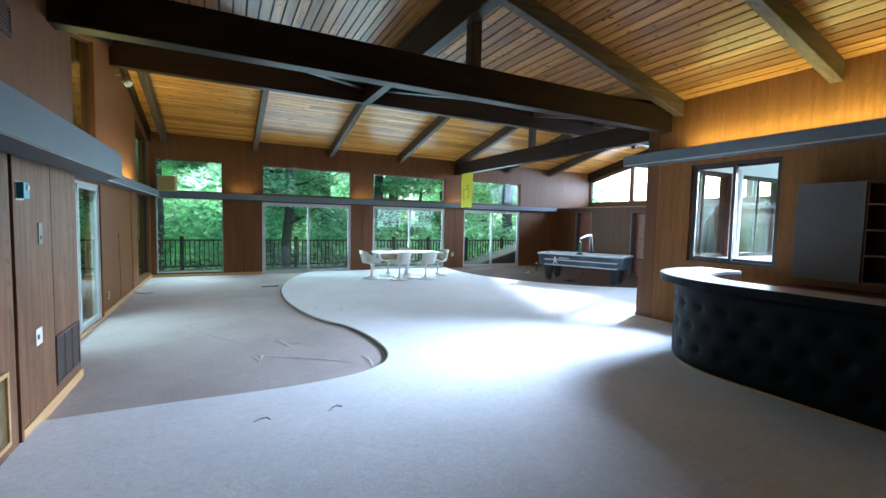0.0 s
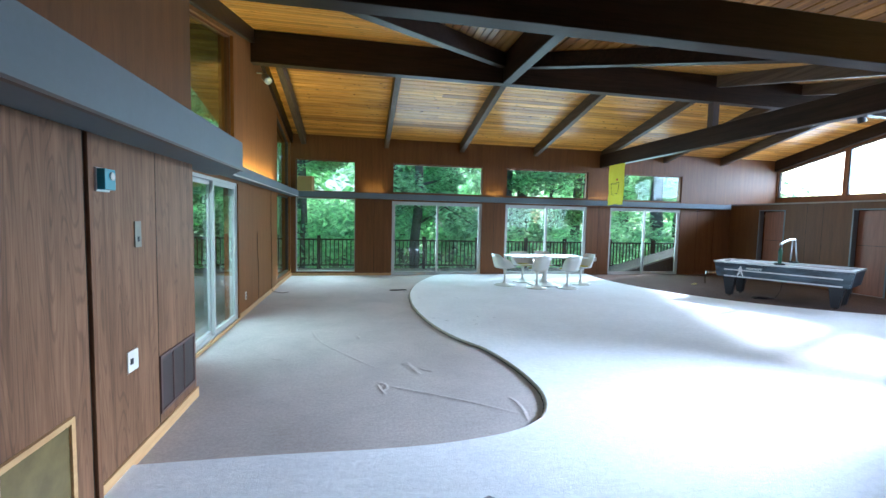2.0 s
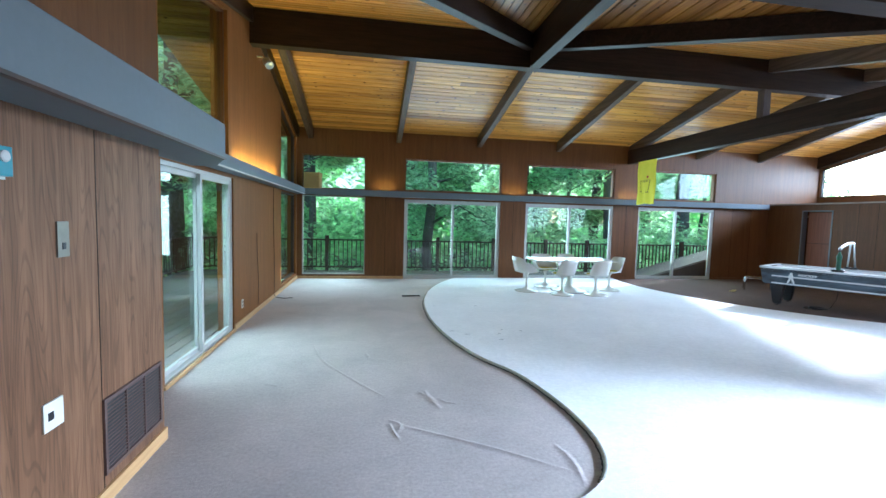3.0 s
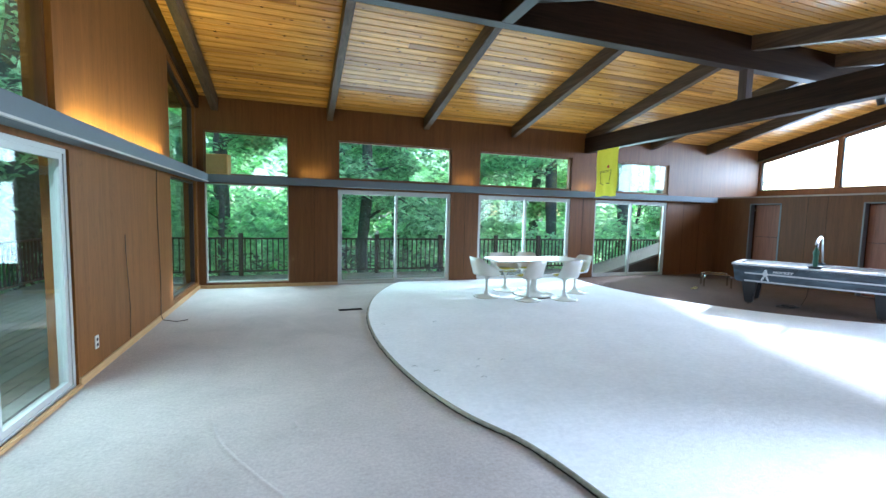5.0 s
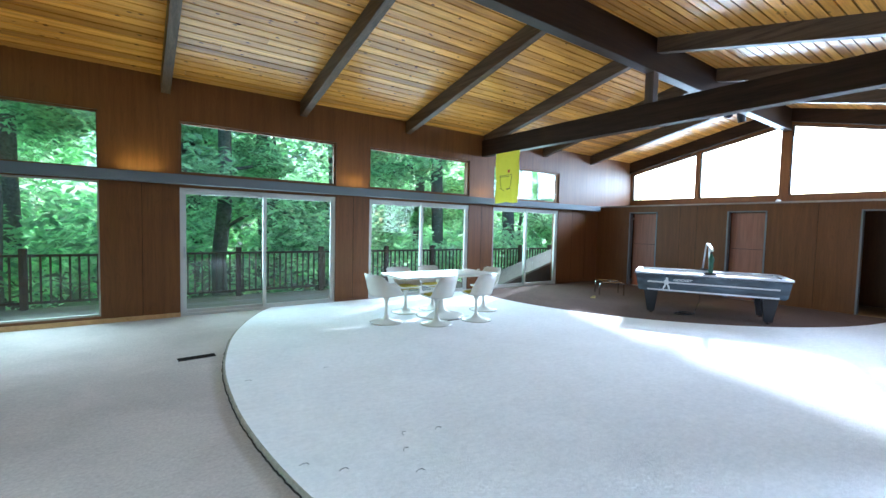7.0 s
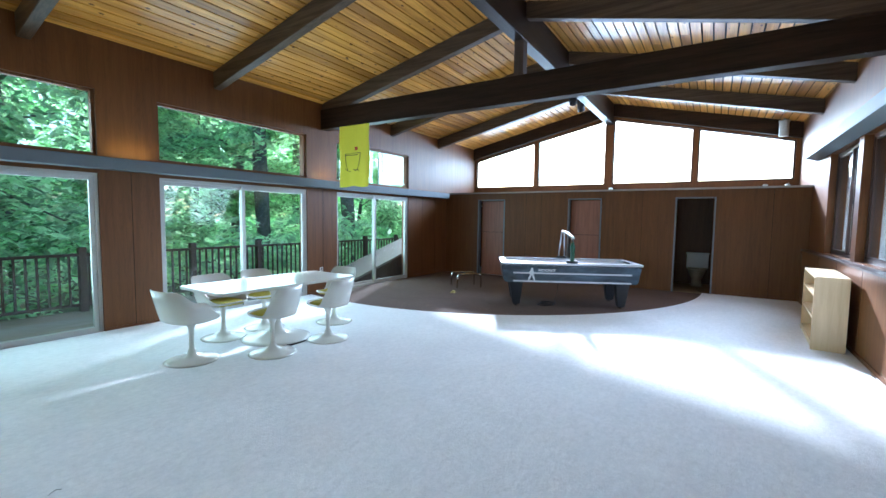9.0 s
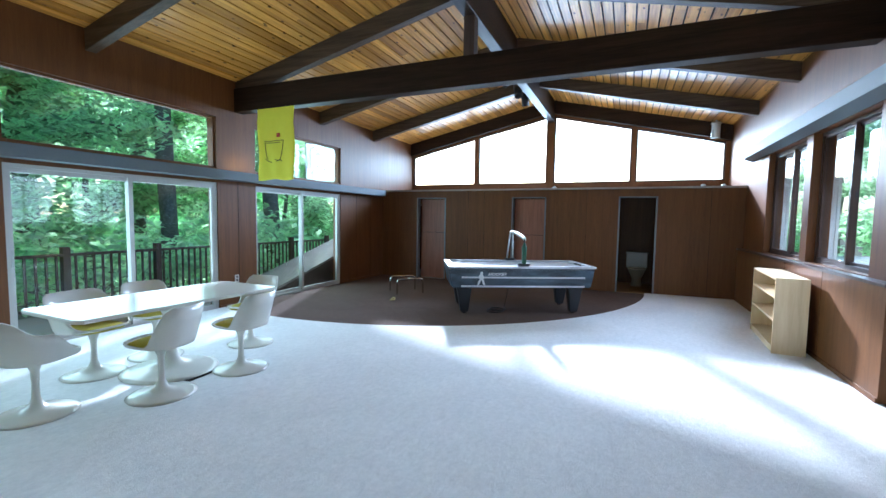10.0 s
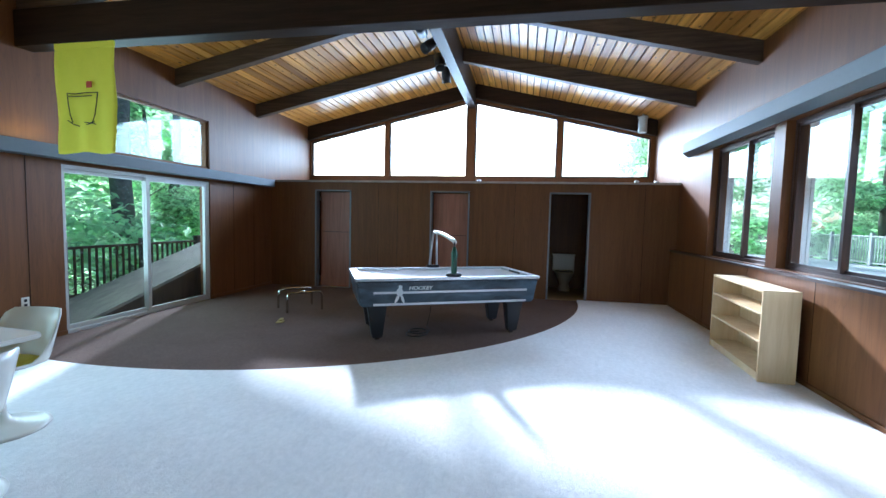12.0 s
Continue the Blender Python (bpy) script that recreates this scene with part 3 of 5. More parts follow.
def bar_box(bm, axis, u0, u1, p0, p1, z0, z1):
    if axis == "x":
        box(bm, u0, u1, p0, p1, z0, z1)
    else:
        box(bm, p0, p1, u0, u1, z0, z1)


def frame_bm(axis, u0, u1, p0, p1, z0, z1, w):
    bm = bmesh.new()
    bar_box(bm, axis, u0, u1, p0, p1, z0, z0 + w)
    bar_box(bm, axis, u0, u1, p0, p1, z1 - w, z1)
    bar_box(bm, axis, u0, u0 + w, p0, p1, z0 + w, z1 - w)
    bar_box(bm, axis, u1 - w, u1, p0, p1, z0 + w, z1 - w)
    return bm


def pane(axis, u0, u1, p, z0, z1, parent):
    bm = bmesh.new()
    bar_box(bm, axis, u0, u1, p - 0.003, p + 0.003, z0, z1)
    ob = part("pane", bm, GLASS, parent)
    ob.visible_shadow = False
    return ob


COUNT = {"window": 0, "door": 0}


def slider(axis, p, u0, u1, z0, z1, mat, label, kind="door", inward=1, w=0.055):
    """Two framed sliding leaves in an outer frame. inward: +1 or -1 along the wall's normal, towards the room."""
    COUNT[kind] += 1
    ob = tagged(new("%s_%d" % (kind, COUNT[kind])), label, "glass door" if kind == "door" else "window", kind="structure")
    part("window_frame", frame_bm(axis, u0, u1, p - 0.05, p + 0.05, z0, z1, 0.04), mat, ob)
    mid = (u0 + u1) / 2
    for k, (a, b) in enumerate(((u0 + 0.035, mid + 0.03), (mid - 0.03, u1 - 0.035))):
        q = p + inward * (0.022 if k else -0.022)
        leaf = part("sliding_leaf", frame_bm(axis, a, b, q - 0.018, q + 0.018, z0 + 0.035, z1 - 0.035, w), mat, ob)
        pane(axis, a + w - 0.005, b - w + 0.005, q, z0 + 0.035 + w - 0.005, z1 - 0.035 - w + 0.005, leaf)
        if k == 0:
            bm = bmesh.new()
            zc = (z0 + z1) / 2
            bar_box(bm, axis, b - 0.05 if kind != "door" else a + 0.015, b - 0.03 if kind != "door" else a + 0.04, min(q, q + inward * 0.05), max(q, q + inward * 0.05), zc - (0.09 if kind == "door" else 0.03), zc + (0.09 if kind == "door" else 0.03))
            part("handle", bm, GREY_METAL if kind == "door" else BLACK, leaf)
    return ob


def fixed(axis, p, u0, u1, z0, head, mat, label, w=0.03):
    """A fixed pane whose head may slope."""
    COUNT["window"] += 1
    ob = tagged(new("window_%d" % COUNT["window"]), label, "window", kind="structure")
    h = head if callable(head) else (lambda u: head)
    ring = [(u0, z0), (u1, z0), (u1, h(u1)), (u0, h(u0))]
    inner = [(u0 + w, z0 + w), (u1 - w, z0 + w), (u1 - w, h(u1 - w) - w), (u0 + w, h(u0 + w) - w)]
    bm = bmesh.new()
    vo = [[bm.verts.new(placed(axis, u, q, z)) for u, z in ring] for q in (p - 0.035, p + 0.035)]
    vi = [[bm.verts.new(placed(axis, u, q, z)) for u, z in inner] for q in (p - 0.035, p + 0.035)]
    for i in range(4):
        j = (i + 1) % 4
        bm.faces.new((vo[0][i], vo[0][j], vi[0][j], vi[0][i]))
        bm.faces.new((vo[1][i], vi[1][i], vi[1][j], vo[1][j]))
        bm.faces.new((vo[0][i], vo[1][i], vo[1][j], vo[0][j]))
        bm.faces.new((vi[0][i], vi[0][j], vi[1][j], vi[1][i]))
    part("window_frame", bm, mat, ob)
    bm = bmesh.new()
    va = [[bm.verts.new(placed(axis, u, q, z)) for u, z in inner] for q in (p - 0.003, p + 0.003)]
    bm.faces.new(va[0])
    bm.faces.new(va[1][::-1])
    for i in range(4):
        bm.faces.new((va[0][i], va[0][(i + 1) % 4], va[1][(i + 1) % 4], va[1][i]))
    g = part("pane", bm, GLASS, ob)
    g.visible_shadow = False
    return ob


for a, b in ((1.17, 3.67), (4.36, 6.87), (7.62, 10.0)):
    slider("x", NY + 0.07, a, b, 0.0, 2.0, WHITE_ALU, "white aluminium sliding glass door to the deck", inward=-1)
    fixed("x", NY + 0.08, a, b, 2.22, 3.01, PANEL_LIGHT, "wide dark framed transom window above the glass door")
fixed("x", NY + 0.08, -1.30, 0.20, 0.10, 2.03, WHITE_ALU, "tall fixed window in a thin white frame", w=0.022)
fixed("x", NY + 0.08, -1.30, 0.20, 2.2, 3.01, PANEL_LIGHT, "upper fixed window with a thin dark frame", w=0.022)
slider("y", WX - 0.07, 6.15, 8.1, 0.0, 2.0, WHITE_ALU, "white aluminium sliding glass door in the gable wall", inward=1)
fixed("y", WX - 0.08, 6.15, 7.93, 2.22, head_w, PANEL, "tall upper window under the sloping roof")
fixed("y", WX - 0.08, 11.12, 12.84, 0.14, 2.02, FRAME_DARK, "corner window with a dark frame", w=0.025)
fixed("y", WX - 0.08, 11.12, 12.84, 2.22, head_w, FRAME_DARK, "upper corner window under the sloping roof", w=0.025)
for a, b in ((8.93, 10.52), (7.18, 8.72)):
    slider("x", SY - 0.14, a, b, 1.03, 2.595, FRAME_DARK, "dark wooden sliding window above the sill", kind="window", inward=1, w=0.036)
slider("y", EX + 0.08, 3.05, 4.26, 1.06, 2.53, FRAME_DARK, "dark wooden sliding window behind the bar", kind="window", inward=-1, w=0.045)
for a, b, z0, h in C_OPEN:
    fixed("y", CX + 0.07, a, b, z0, h, FRAME_DARK, "clerestory pane with a sloping dark frame")

# trim
def trim(name, bm, mat, label, cat="trim"):
    return tagged(obj(name, bm, mat), label, cat, kind="structure")


for d, m, lab in (((WX, WX + 0.018, 8.1, NY, 0, 0.075), BASE_PINE, "pine baseboard along the gable wall"),
                  ((WX, WX + 0.03, 6.1, 8.1, 0, 0.03), BASE_PINE, "pine threshold under the glass door"),
                  ((NEARX, NEARX + 0.016, 3.86, 5.256, 0, 0.085), BASE_PINE, "pine baseboard under the veneer wall"),
                  ((NEARX, NEARX + 0.016, SOUTH, 2.93, 0, 0.085), BASE_PINE, "pine baseboard under the veneer wall"),
                  ((WX + 0.02, 1.17, NY - 0.018, NY, 0, 0.065), BASE_PINE, "pine baseboard under the window wall"),
                  ((3.67, 4.36, NY - 0.016, NY, 0, 0.06), PANEL, "dark baseboard under the window wall"),
                  ((6.87, 7.62, NY - 0.016, NY, 0, 0.06), PANEL, "dark baseboard under the window wall"),
                  ((10.0, PX, NY - 0.016, NY, 0, 0.06), PANEL, "dark baseboard under the window wall"),
                  ((EX, PX, LOW, LOW + 0.015, 0, 0.07), PANEL, "dark baseboard under the low wall")):
    trim("baseboard", boxes(d, bevel=0.003), m, lab, "baseboard")
for a, b in ((11.2, 11.95), (8.78, 9.52), (6.55, 7.25)):
    bm = bmesh.new()
    for d in ((PX - 0.012, PX + 0.13, a - 0.018, a + 0.012, 0, 2.015), (PX - 0.012, PX + 0.13, b - 0.012, b + 0.018, 0, 2.015), (PX - 0.012, PX + 0.13, a - 0.018, b + 0.018, 1.99, 2.015)):
        box(bm, *d)
    trim("door_frame", bm, JAMB_METAL, "grey metal frame of a narrow doorway", "door frame")
# panel joints on the walls: thin recessed-looking battens
for x in (0.69, 4.02, 7.25, 10.6, 11.2):
    trim("panel_joint", boxes((x, x + 0.006, NY - 0.003, NY, 0.06, 2.04)), BEAM_Y, "dark joint between veneer panels", "panel joint")
for y in (4.57,):
    trim("panel_joint", boxes((NEARX, NEARX + 0.002, y, y + 0.005, 0.085, 1.95)), BEAM_Y, "dark joint between veneer panels", "panel joint")
for y in (5.6, 7.9, 10.2, 10.6):
    trim("panel_joint", boxes((PX - 0.002, PX, y, y + 0.005, 0.02, 2.16)), BEAM_Y, "dark joint between veneer panels", "panel joint")
for x in (7.9, 9.1, 10.3):
    trim("panel_joint", boxes((x, x + 0.005, LOW, LOW + 0.002, 0.07, 0.99)), BEAM_Y, "dark joint between veneer panels", "panel joint")
# flush door in the near wall
door = tagged(new("door_near"), "flush veneer door with a pet flap", "door", kind="structure")
part("leaf", boxes((NEARX, NEARX + 0.012, 3.0, 3.785, 0.01, 1.95), bevel=0.003), PANEL_LIGHT, door)
# no real recess: the gap's shade is a thin dark strip
part("gap", boxes((NEARX - 0.001, NEARX + 0.004, 3.785, 3.81, 0.0, 1.985)), BEAM_Y, door, "dark strip drawn for the shadow gap beside the door")
part("jamb", boxes((NEARX, NEARX + 0.022, 3.81, 3.85, 0.0, 1.95), (NEARX, NEARX + 0.022, 2.94, 2.99, 0, 1.95), bevel=0.004), PANEL_LIGHT, door)
flap = part("pet_flap_frame", frame_bm("y", 3.16, 3.63, NEARX + 0.012, NEARX + 0.03, 0.10, 0.58, 0.028), BASE_PINE, door, "brass coloured frame of the pet flap")
part("flap", boxes((NEARX + 0.012, NEARX + 0.018, 3.18, 3.61, 0.12, 0.56)), plain("amber_flap", (0.20, 0.15, 0.06), 0.25, speck=0.3, scale=8), flap, "translucent amber plastic flap")
knob = lathe([(0.012, 0.0), (0.012, 0.035), (0.028, 0.045), (0.032, 0.06), (0.026, 0.075), (0.01, 0.08)], 18)
bmesh.ops.transform(knob, matrix=pose(NEARX + 0.012, 3.07, 0.89, 0, 90, 0), verts=knob.verts)
part("door_knob", knob, plain("dark_bronze", (0.06, 0.045, 0.03), 0.3, 0.9), door, "dark bronze round knob", True)

# ---- outdoors ----
bm = bmesh.new()
rings = []
for r in (0, 6, 12, 20, 30, 45, 80, 200, 900):
    ring = []
    for k in range(48):
        a = 2 * math.pi * k / 48
        x, y = 5 + r * math.cos(a), 6 + r * math.sin(a)
        z = -1.1 - 0.02 * min(r, 45) + (0.35 * noise.noise(Vector((x * 0.12, y * 0.12, 0))) if r > 12 else 0)
        if r < 30 and y < 4:
            z = max(z, -0.35)
        ring.append(bm.verts.new((x, y, z)))
    rings.append(ring)
for a, b in zip(rings, rings[1:]):
    for k in range(48):
        try:
            bm.faces.new((a[k], a[(k + 1) % 48], b[(k + 1) % 48], b[k]))
        except ValueError:
            pass
bmesh.ops.remove_doubles(bm, verts=bm.verts[:], dist=0.001)
tagged(obj("ground", bm, GROUND), "leafy forest floor falling away from the house", "ground", kind="structure")


def deck_area(name, x0, x1, y0, y1, along):
    d = thing(name, "weathered grey plank deck outside the glass doors", "deck", kind="structure")
    n = int((y1 - y0 if along == "x" else x1 - x0) / 0.145)
    me = None
    for i in range(n):
        if me is None:
            L = (x1 - x0) if along == "x" else (y1 - y0)
            b = boxes((0, L, 0, 0.137, -0.035, 0) if along == "x" else (0, 0.137, 0, L, -0.035, 0), bevel=0.004)
            p = part("plank", b, DECK, d)
            me = p.data
        else:
            p = new("plank", me)
            p.parent = d
        p.location = (x0, y0 + i * 0.145, -0.05) if along == "x" else (x0 + i * 0.145, y0, -0.05)
    return d


deck_area("deck_north", -4.6, 8.1, NY + 0.22, 15.1, "x")
deck_area("deck_west", -4.6, WX - 0.22, 2.0, NY + 0.2, "y")


def railing(name, a, b, posts, step=0.125, z0=-0.05, h=0.92, wood_mat=RAIL, tone="dark brown"):
    """Wooden guard rail from a to b with square balusters."""
    a, b = Vector((*a, z0)), Vector((*b, z0))
    L, ang = (b - a).length, math.degrees(math.atan2(b.y - a.y, b.x - a.x))
    r = thing(name, tone + " wooden deck railing with thin balusters", "railing", at=pose(a.x, a.y, a.z, 0, 0, ang))
    part("top_rail", boxes((0, L, -0.045, 0.045, h - 0.04, h), bevel=0.005), wood_mat, r)
    part("bottom_rail", boxes((0, L, -0.02, 0.02, 0.09, 0.13)), wood_mat, r)
    me = None
    k = 0.06
    while k < L - 0.03:
        if me is None:
            p = part("baluster", boxes((-0.014, 0.014, -0.014, 0.014, 0.13, h - 0.04)), wood_mat, r)
            me = p.data
        else:
            p = new("baluster", me)
            p.parent = r
        p.location = (k, 0, 0)
        k += step
    me = None
    for q in posts:
        if me is None:
            p = part("post", boxes((-0.05, 0.05, -0.05, 0.05, 0.0, h + 0.1), bevel=0.008), wood_mat, r)
            me = p.data
        else:
            p = new("post", me)
            p.parent = r
        p.location = (q, 0, 0)
    return r


railing("deck_railing", (-4.5, 14.95), (12.1, 14.95), (0.05, 1.8, 3.6, 5.1, 6.85, 8.6, 10.3, 11.7, 13.4, 15.1, 16.5))
railing("deck_railing", (-4.5, 2.1), (-4.5, 14.9), (0.05, 1.8, 3.6, 5.4, 7.2, 9.0, 10.8))
railing("patio_railing", (5.0, -4.2), (25.0, -4.2), (0.05, 2, 4, 6, 8, 10, 12, 14, 16, 18, 19.9), z0=0.2, h=1.05, wood_mat=PALE_RAIL, tone="pale grey painted")
bm = boxes((EX + 0.2, 25.5, -4.5, SY - 0.312, -0.4, 0.2))
tagged(obj("patio", bm, plain("patio_concrete", (0.60, 0.60, 0.58), 0.8, speck=0.15, scale=5)), "pale concrete patio outside the windows", "patio", kind="structure")
# white cladding on the outside of the wing
wall("wall_south_outside", "x", SY - 0.27, SY - 0.222, EX + 0.2, CX + 0.2, roof_e(SY) - 0.02, S_OPEN, plain("white_siding", (0.78, 0.79, 0.79), 0.6, speck=0.04), "white painted outside wall of the wing", base=-0.33)
SIDING = bpy.data.materials["white_siding"]
for u0, u1, z0, z1 in S_OPEN:
    cas = tagged(new("window_casing"), "white painted casing on the outside of a window", "casing", kind="structure")
    part("casing_frame", frame_bm("x", u0 - 0.08, u1 + 0.08, SY - 0.305, SY - 0.2735, z0 - 0.08, z1 + 0.08, 0.085), SIDING, cas)
lap = tagged(new("lap_siding"), "white lapped boards on the outside of the wing", "siding", kind="structure")
board = None
for i in range(28):
    if board is None:
        sb = part("siding_board", boxes((EX + 0.202, 7.095, SY - 0.289, SY - 0.2725, 0.0, 0.116), bevel=0.004), SIDING, lap)
        board = sb.data
    else:
        sb = new("siding_board", board)
        sb.parent = lap
    sb.location = (0, 0, -0.32 + 0.125 * i)
# ramp seen through the far glass door
ramp_ob = thing("deck_ramp", "grey weathered sloping ramp with a side board", "ramp")
bm = bmesh.new()
v = [bm.verts.new(p) for p in ((8.1, 13.45, -0.05), (8.1, 14.4, -0.05), (12.6, 14.4, 1.18), (12.6, 13.45, 1.18), (8.1, 13.45, -0.1), (8.1, 14.4, -0.1), (12.6, 14.4, 1.13), (12.6, 13.45, 1.13))]
for f in ((0, 1, 2, 3), (4, 7, 6, 5), (0, 3, 7, 4), (1, 5, 6, 2), (0, 4, 5, 1), (3, 2, 6, 7)):
    bm.faces.new([v[i] for i in f])
part("ramp_board", bm, DECK, ramp_ob)
bm = bmesh.new()
v = [bm.verts.new(p) for p in ((8.12, 13.47, -1.1), (12.6, 13.47, -1.1), (12.6, 13.47, 1.12), (8.12, 13.47, -0.11), (8.12, 13.51, -1.1), (12.6, 13.51, -1.1), (12.6, 13.51, 1.12), (8.12, 13.51, -0.11))]
for f in ((0, 1, 2, 3), (4, 7, 6, 5), (0, 3, 7, 4), (1, 5, 6, 2), (0, 4, 5, 1), (3, 2, 6, 7)):
    bm.faces.new([v[i] for i in f])
part("skirt_board", bm, RAIL, ramp_ob, "dark board under the ramp")


def leaf_cloud(bm, blobs, count, size, rng):
    """Small folded leaves scattered through uneven clumps."""
    for _ in range(count):
        c, r = blobs[rng.randrange(len(blobs))]
        while True:
            d = Vector((rng.uniform(-1, 1), rng.uniform(-1, 1), rng.uniform(-1, 1)))
            if 0.2 < d.length < 1:
                break
        p = Vector(c) + Vector((d.x * r, d.y * r, d.z * r * 0.62))
        s = size * rng.uniform(0.6, 1.4)
        e = Euler((rng.uniform(-0.7, 0.7), rng.uniform(-0.7, 0.7), rng.uniform(0, 6.28)))
        q = [bm.verts.new(p + e.to_matrix() @ Vector(v)) for v in ((-s, 0, 0), (0, -0.42 * s, 0.12 * s), (s, 0, 0), (0, 0.42 * s, 0.12 * s))]
        bm.faces.new(q)


def tree(seed, height, r0, crown_r, base, low=0.35, leaves=3800, size=0.13, mat=None, lean=0.0):
    rng = random.Random(seed)
    t = thing("tree", "tall broadleaf tree with a dark trunk and green leaves", "tree", at=pose(*base))
    path = [(lean * k * 0.15 + rng.uniform(-0.12, 0.12) * (k > 0), rng.uniform(-0.12, 0.12) * (k > 0), height * k / 7) for k in range(8)]
    bm = bmesh.new()
    seg = 10

    def limb(pts, ra, rb):
        prev = None
        for i, p in enumerate(pts):
            r = ra + (rb - ra) * i / (len(pts) - 1)
            p = Vector(p)
            d = (Vector(pts[min(i + 1, len(pts) - 1)]) - Vector(pts[max(i - 1, 0)])).normalized()
            u = d.cross(Vector((0.3, 1, 0.1))).normalized()
            w = d.cross(u)
            ring = [bm.verts.new(p + r * (1 + 0.12 * rng.uniform(-1, 1)) * (math.cos(6.283 * k / seg) * u + math.sin(6.283 * k / seg) * w)) for k in range(seg)]
            if prev:
                for k in range(seg):
                    bm.faces.new((prev[k], prev[(k + 1) % seg], ring[(k + 1) % seg], ring[k]))
            prev = ring

    limb(path, r0, r0 * 0.3)
    blobs = []
    for k in range(11):
        f = low + (1 - low) * (k + rng.random()) / 11
        i = min(6, int(f * 7))
        a = Vector(path[i]).lerp(Vector(path[i + 1]), f * 7 - i)
        ang = rng.uniform(0, 6.283)
        reach = crown_r * rng.uniform(0.6, 1.0) * (1.15 - 0.5 * f)
        mid = a + Vector((math.cos(ang) * reach * 0.5, math.sin(ang) * reach * 0.5, reach * rng.uniform(0.1, 0.35)))
        end = a + Vector((math.cos(ang) * reach, math.sin(ang) * reach, reach * rng.uniform(0.0, 0.45)))
        limb([a, mid, end], r0 * 0.26, r0 * 0.06)
        blobs += [(end, crown_r * rng.uniform(0.28, 0.5)), (mid, crown_r * rng.uniform(0.2, 0.35))]
    blobs.append((path[-1], crown_r * 0.5))
    part("trunk", bm, BARK, t, smooth=True)
    bm = bmesh.new()
    leaf_cloud(bm, blobs, leaves, size, rng)
    part("crown", bm, mat or LEAF, t)
    return t


tree_a = tree(1, 15, 0.30, 3.6, (11.2, 20.6, -1.3), 0.25, 9500)
tree_b = tree(2, 12, 0.21, 3.2, (2.5, 18.0, -1.3), 0.2, 9500)
tree_c = tree(3, 11, 0.10, 3.4, (-1.75, 18.0, -1.3), 0.12, 10500)
tree_d = tree(4, 14, 0.30, 3.8, (13.2, 18.2, -1.3), 0.28, 9000)
tree_e = tree(5, 12, 0.34, 3.3, (-5.5, 16.0, -1.3), 0.1, 10500)
GROVE = [(-8.6, 11.0, 0.8), (7.2, 22.5, 0.9), (14.9, 19.2, 0.85), (17.2, 19.4, 0.9), (15.2, 18.4, 0.6), (18.8, 20.4, 0.62), (0.8, 22.5, 0.8), (4.9, 22.2, 0.8), (-4.2, 18.6, 1.0), (-6.8, 16.0, 1.1), (-8.2, 6.4, 1.0), (-7.4, 1.6, 1.0),
         (-10.5, 13.5, 1.2), (7.9, 23.0, 1.1), (2.2, 24.5, 1.2), (-2.5, 23.0, 1.1), (14.8, 23.0, 1.2), (11.3, 25.0, 1.2), (-12.0, 8.5, 1.2), (-13, 3.0, 1.2),
         (6.0, 28.0, 1.3), (-5.5, 27.0, 1.3), (12.0, -19.5, 1.1), (6.5, -16.0, 0.9), (19.5, -15.0, 1.0), (1.5, -15.0, 1.0), (26.0, -8.0, 0.9), (10.5, -8.5, 0.7), (14.5, -9.0, 0.8), (18.5, -8.5, 0.75), (24.5, -8.5, 0.8), (6.8, -9.5, 0.7), (43.0, -2.5, 1.0), (12.2, 23.5, 0.95), (9.3, 24.5, 1.0), (5.2, 25.5, 1.1), (29.0, 0.5, 0.75), (32.0, -3.5, 0.9)]
SRC = (tree_a, tree_b, tree_c, tree_d, tree_e)
for i, (gx, gy, gs) in enumerate(GROVE):
    copy_thing(SRC[i % 5], pose(gx, gy, -1.3, 0, 0, 73 * i) @ Matrix.Diagonal((gs, gs, gs * (0.9 + 0.05 * (i % 5)), 1)))
rng = random.Random(11)
bm = bmesh.new()
under = []
for _ in range(420):
    a = rng.uniform(10, 245)
    r = rng.uniform(12, 17) if rng.random() < 0.35 else rng.uniform(17, 34)
    x, y = 3.5 + r * math.cos(radians(a)), 7 + r * math.sin(radians(a))
    if y < 15.8 and x > -5.4:
        continue
    if x > 13 and y < 17:
        continue
    hi = (1.3 if r < 17 else 2.2 if a < 48 else 8.0)
    under.append(((x, y, rng.uniform(-1.0, hi)), rng.uniform(0.9, 1.9)))
for _ in range(60):
    under.append(((rng.uniform(4, 27), rng.uniform(-9.5, -6.0), rng.uniform(-0.3, 1.3)), rng.uniform(0.5, 1.1)))
for _ in range(50):
    under.append(((rng.uniform(27, 36), rng.uniform(-5.0, 3.5), rng.uniform(-0.5, 2.0)), rng.uniform(0.6, 1.3)))
leaf_cloud(bm, under, 140000, 0.15, rng)
tagged(obj("undergrowth", bm, LEAF_HAZY), "dense green undergrowth and saplings round the house", "undergrowth", kind="stuff")
bm = bmesh.new()
far = []
for _ in range(900):
    a = rng.uniform(41, 215) if rng.random() < 0.8 else rng.uniform(215, 335)
    r = rng.uniform(34, 52)
    far.append(((4 + r * math.cos(radians(a)), 7 + r * math.sin(radians(a)), rng.uniform(-2, 12 if a < 58 else 19 if a < 200 else 6)), rng.uniform(2.2, 4.2)))
leaf_cloud(bm, far, 95000, 0.55, rng)
tagged(obj("far_woods", bm, LEAF_HAZY), "far wall of green woodland", "woods", kind="stuff")

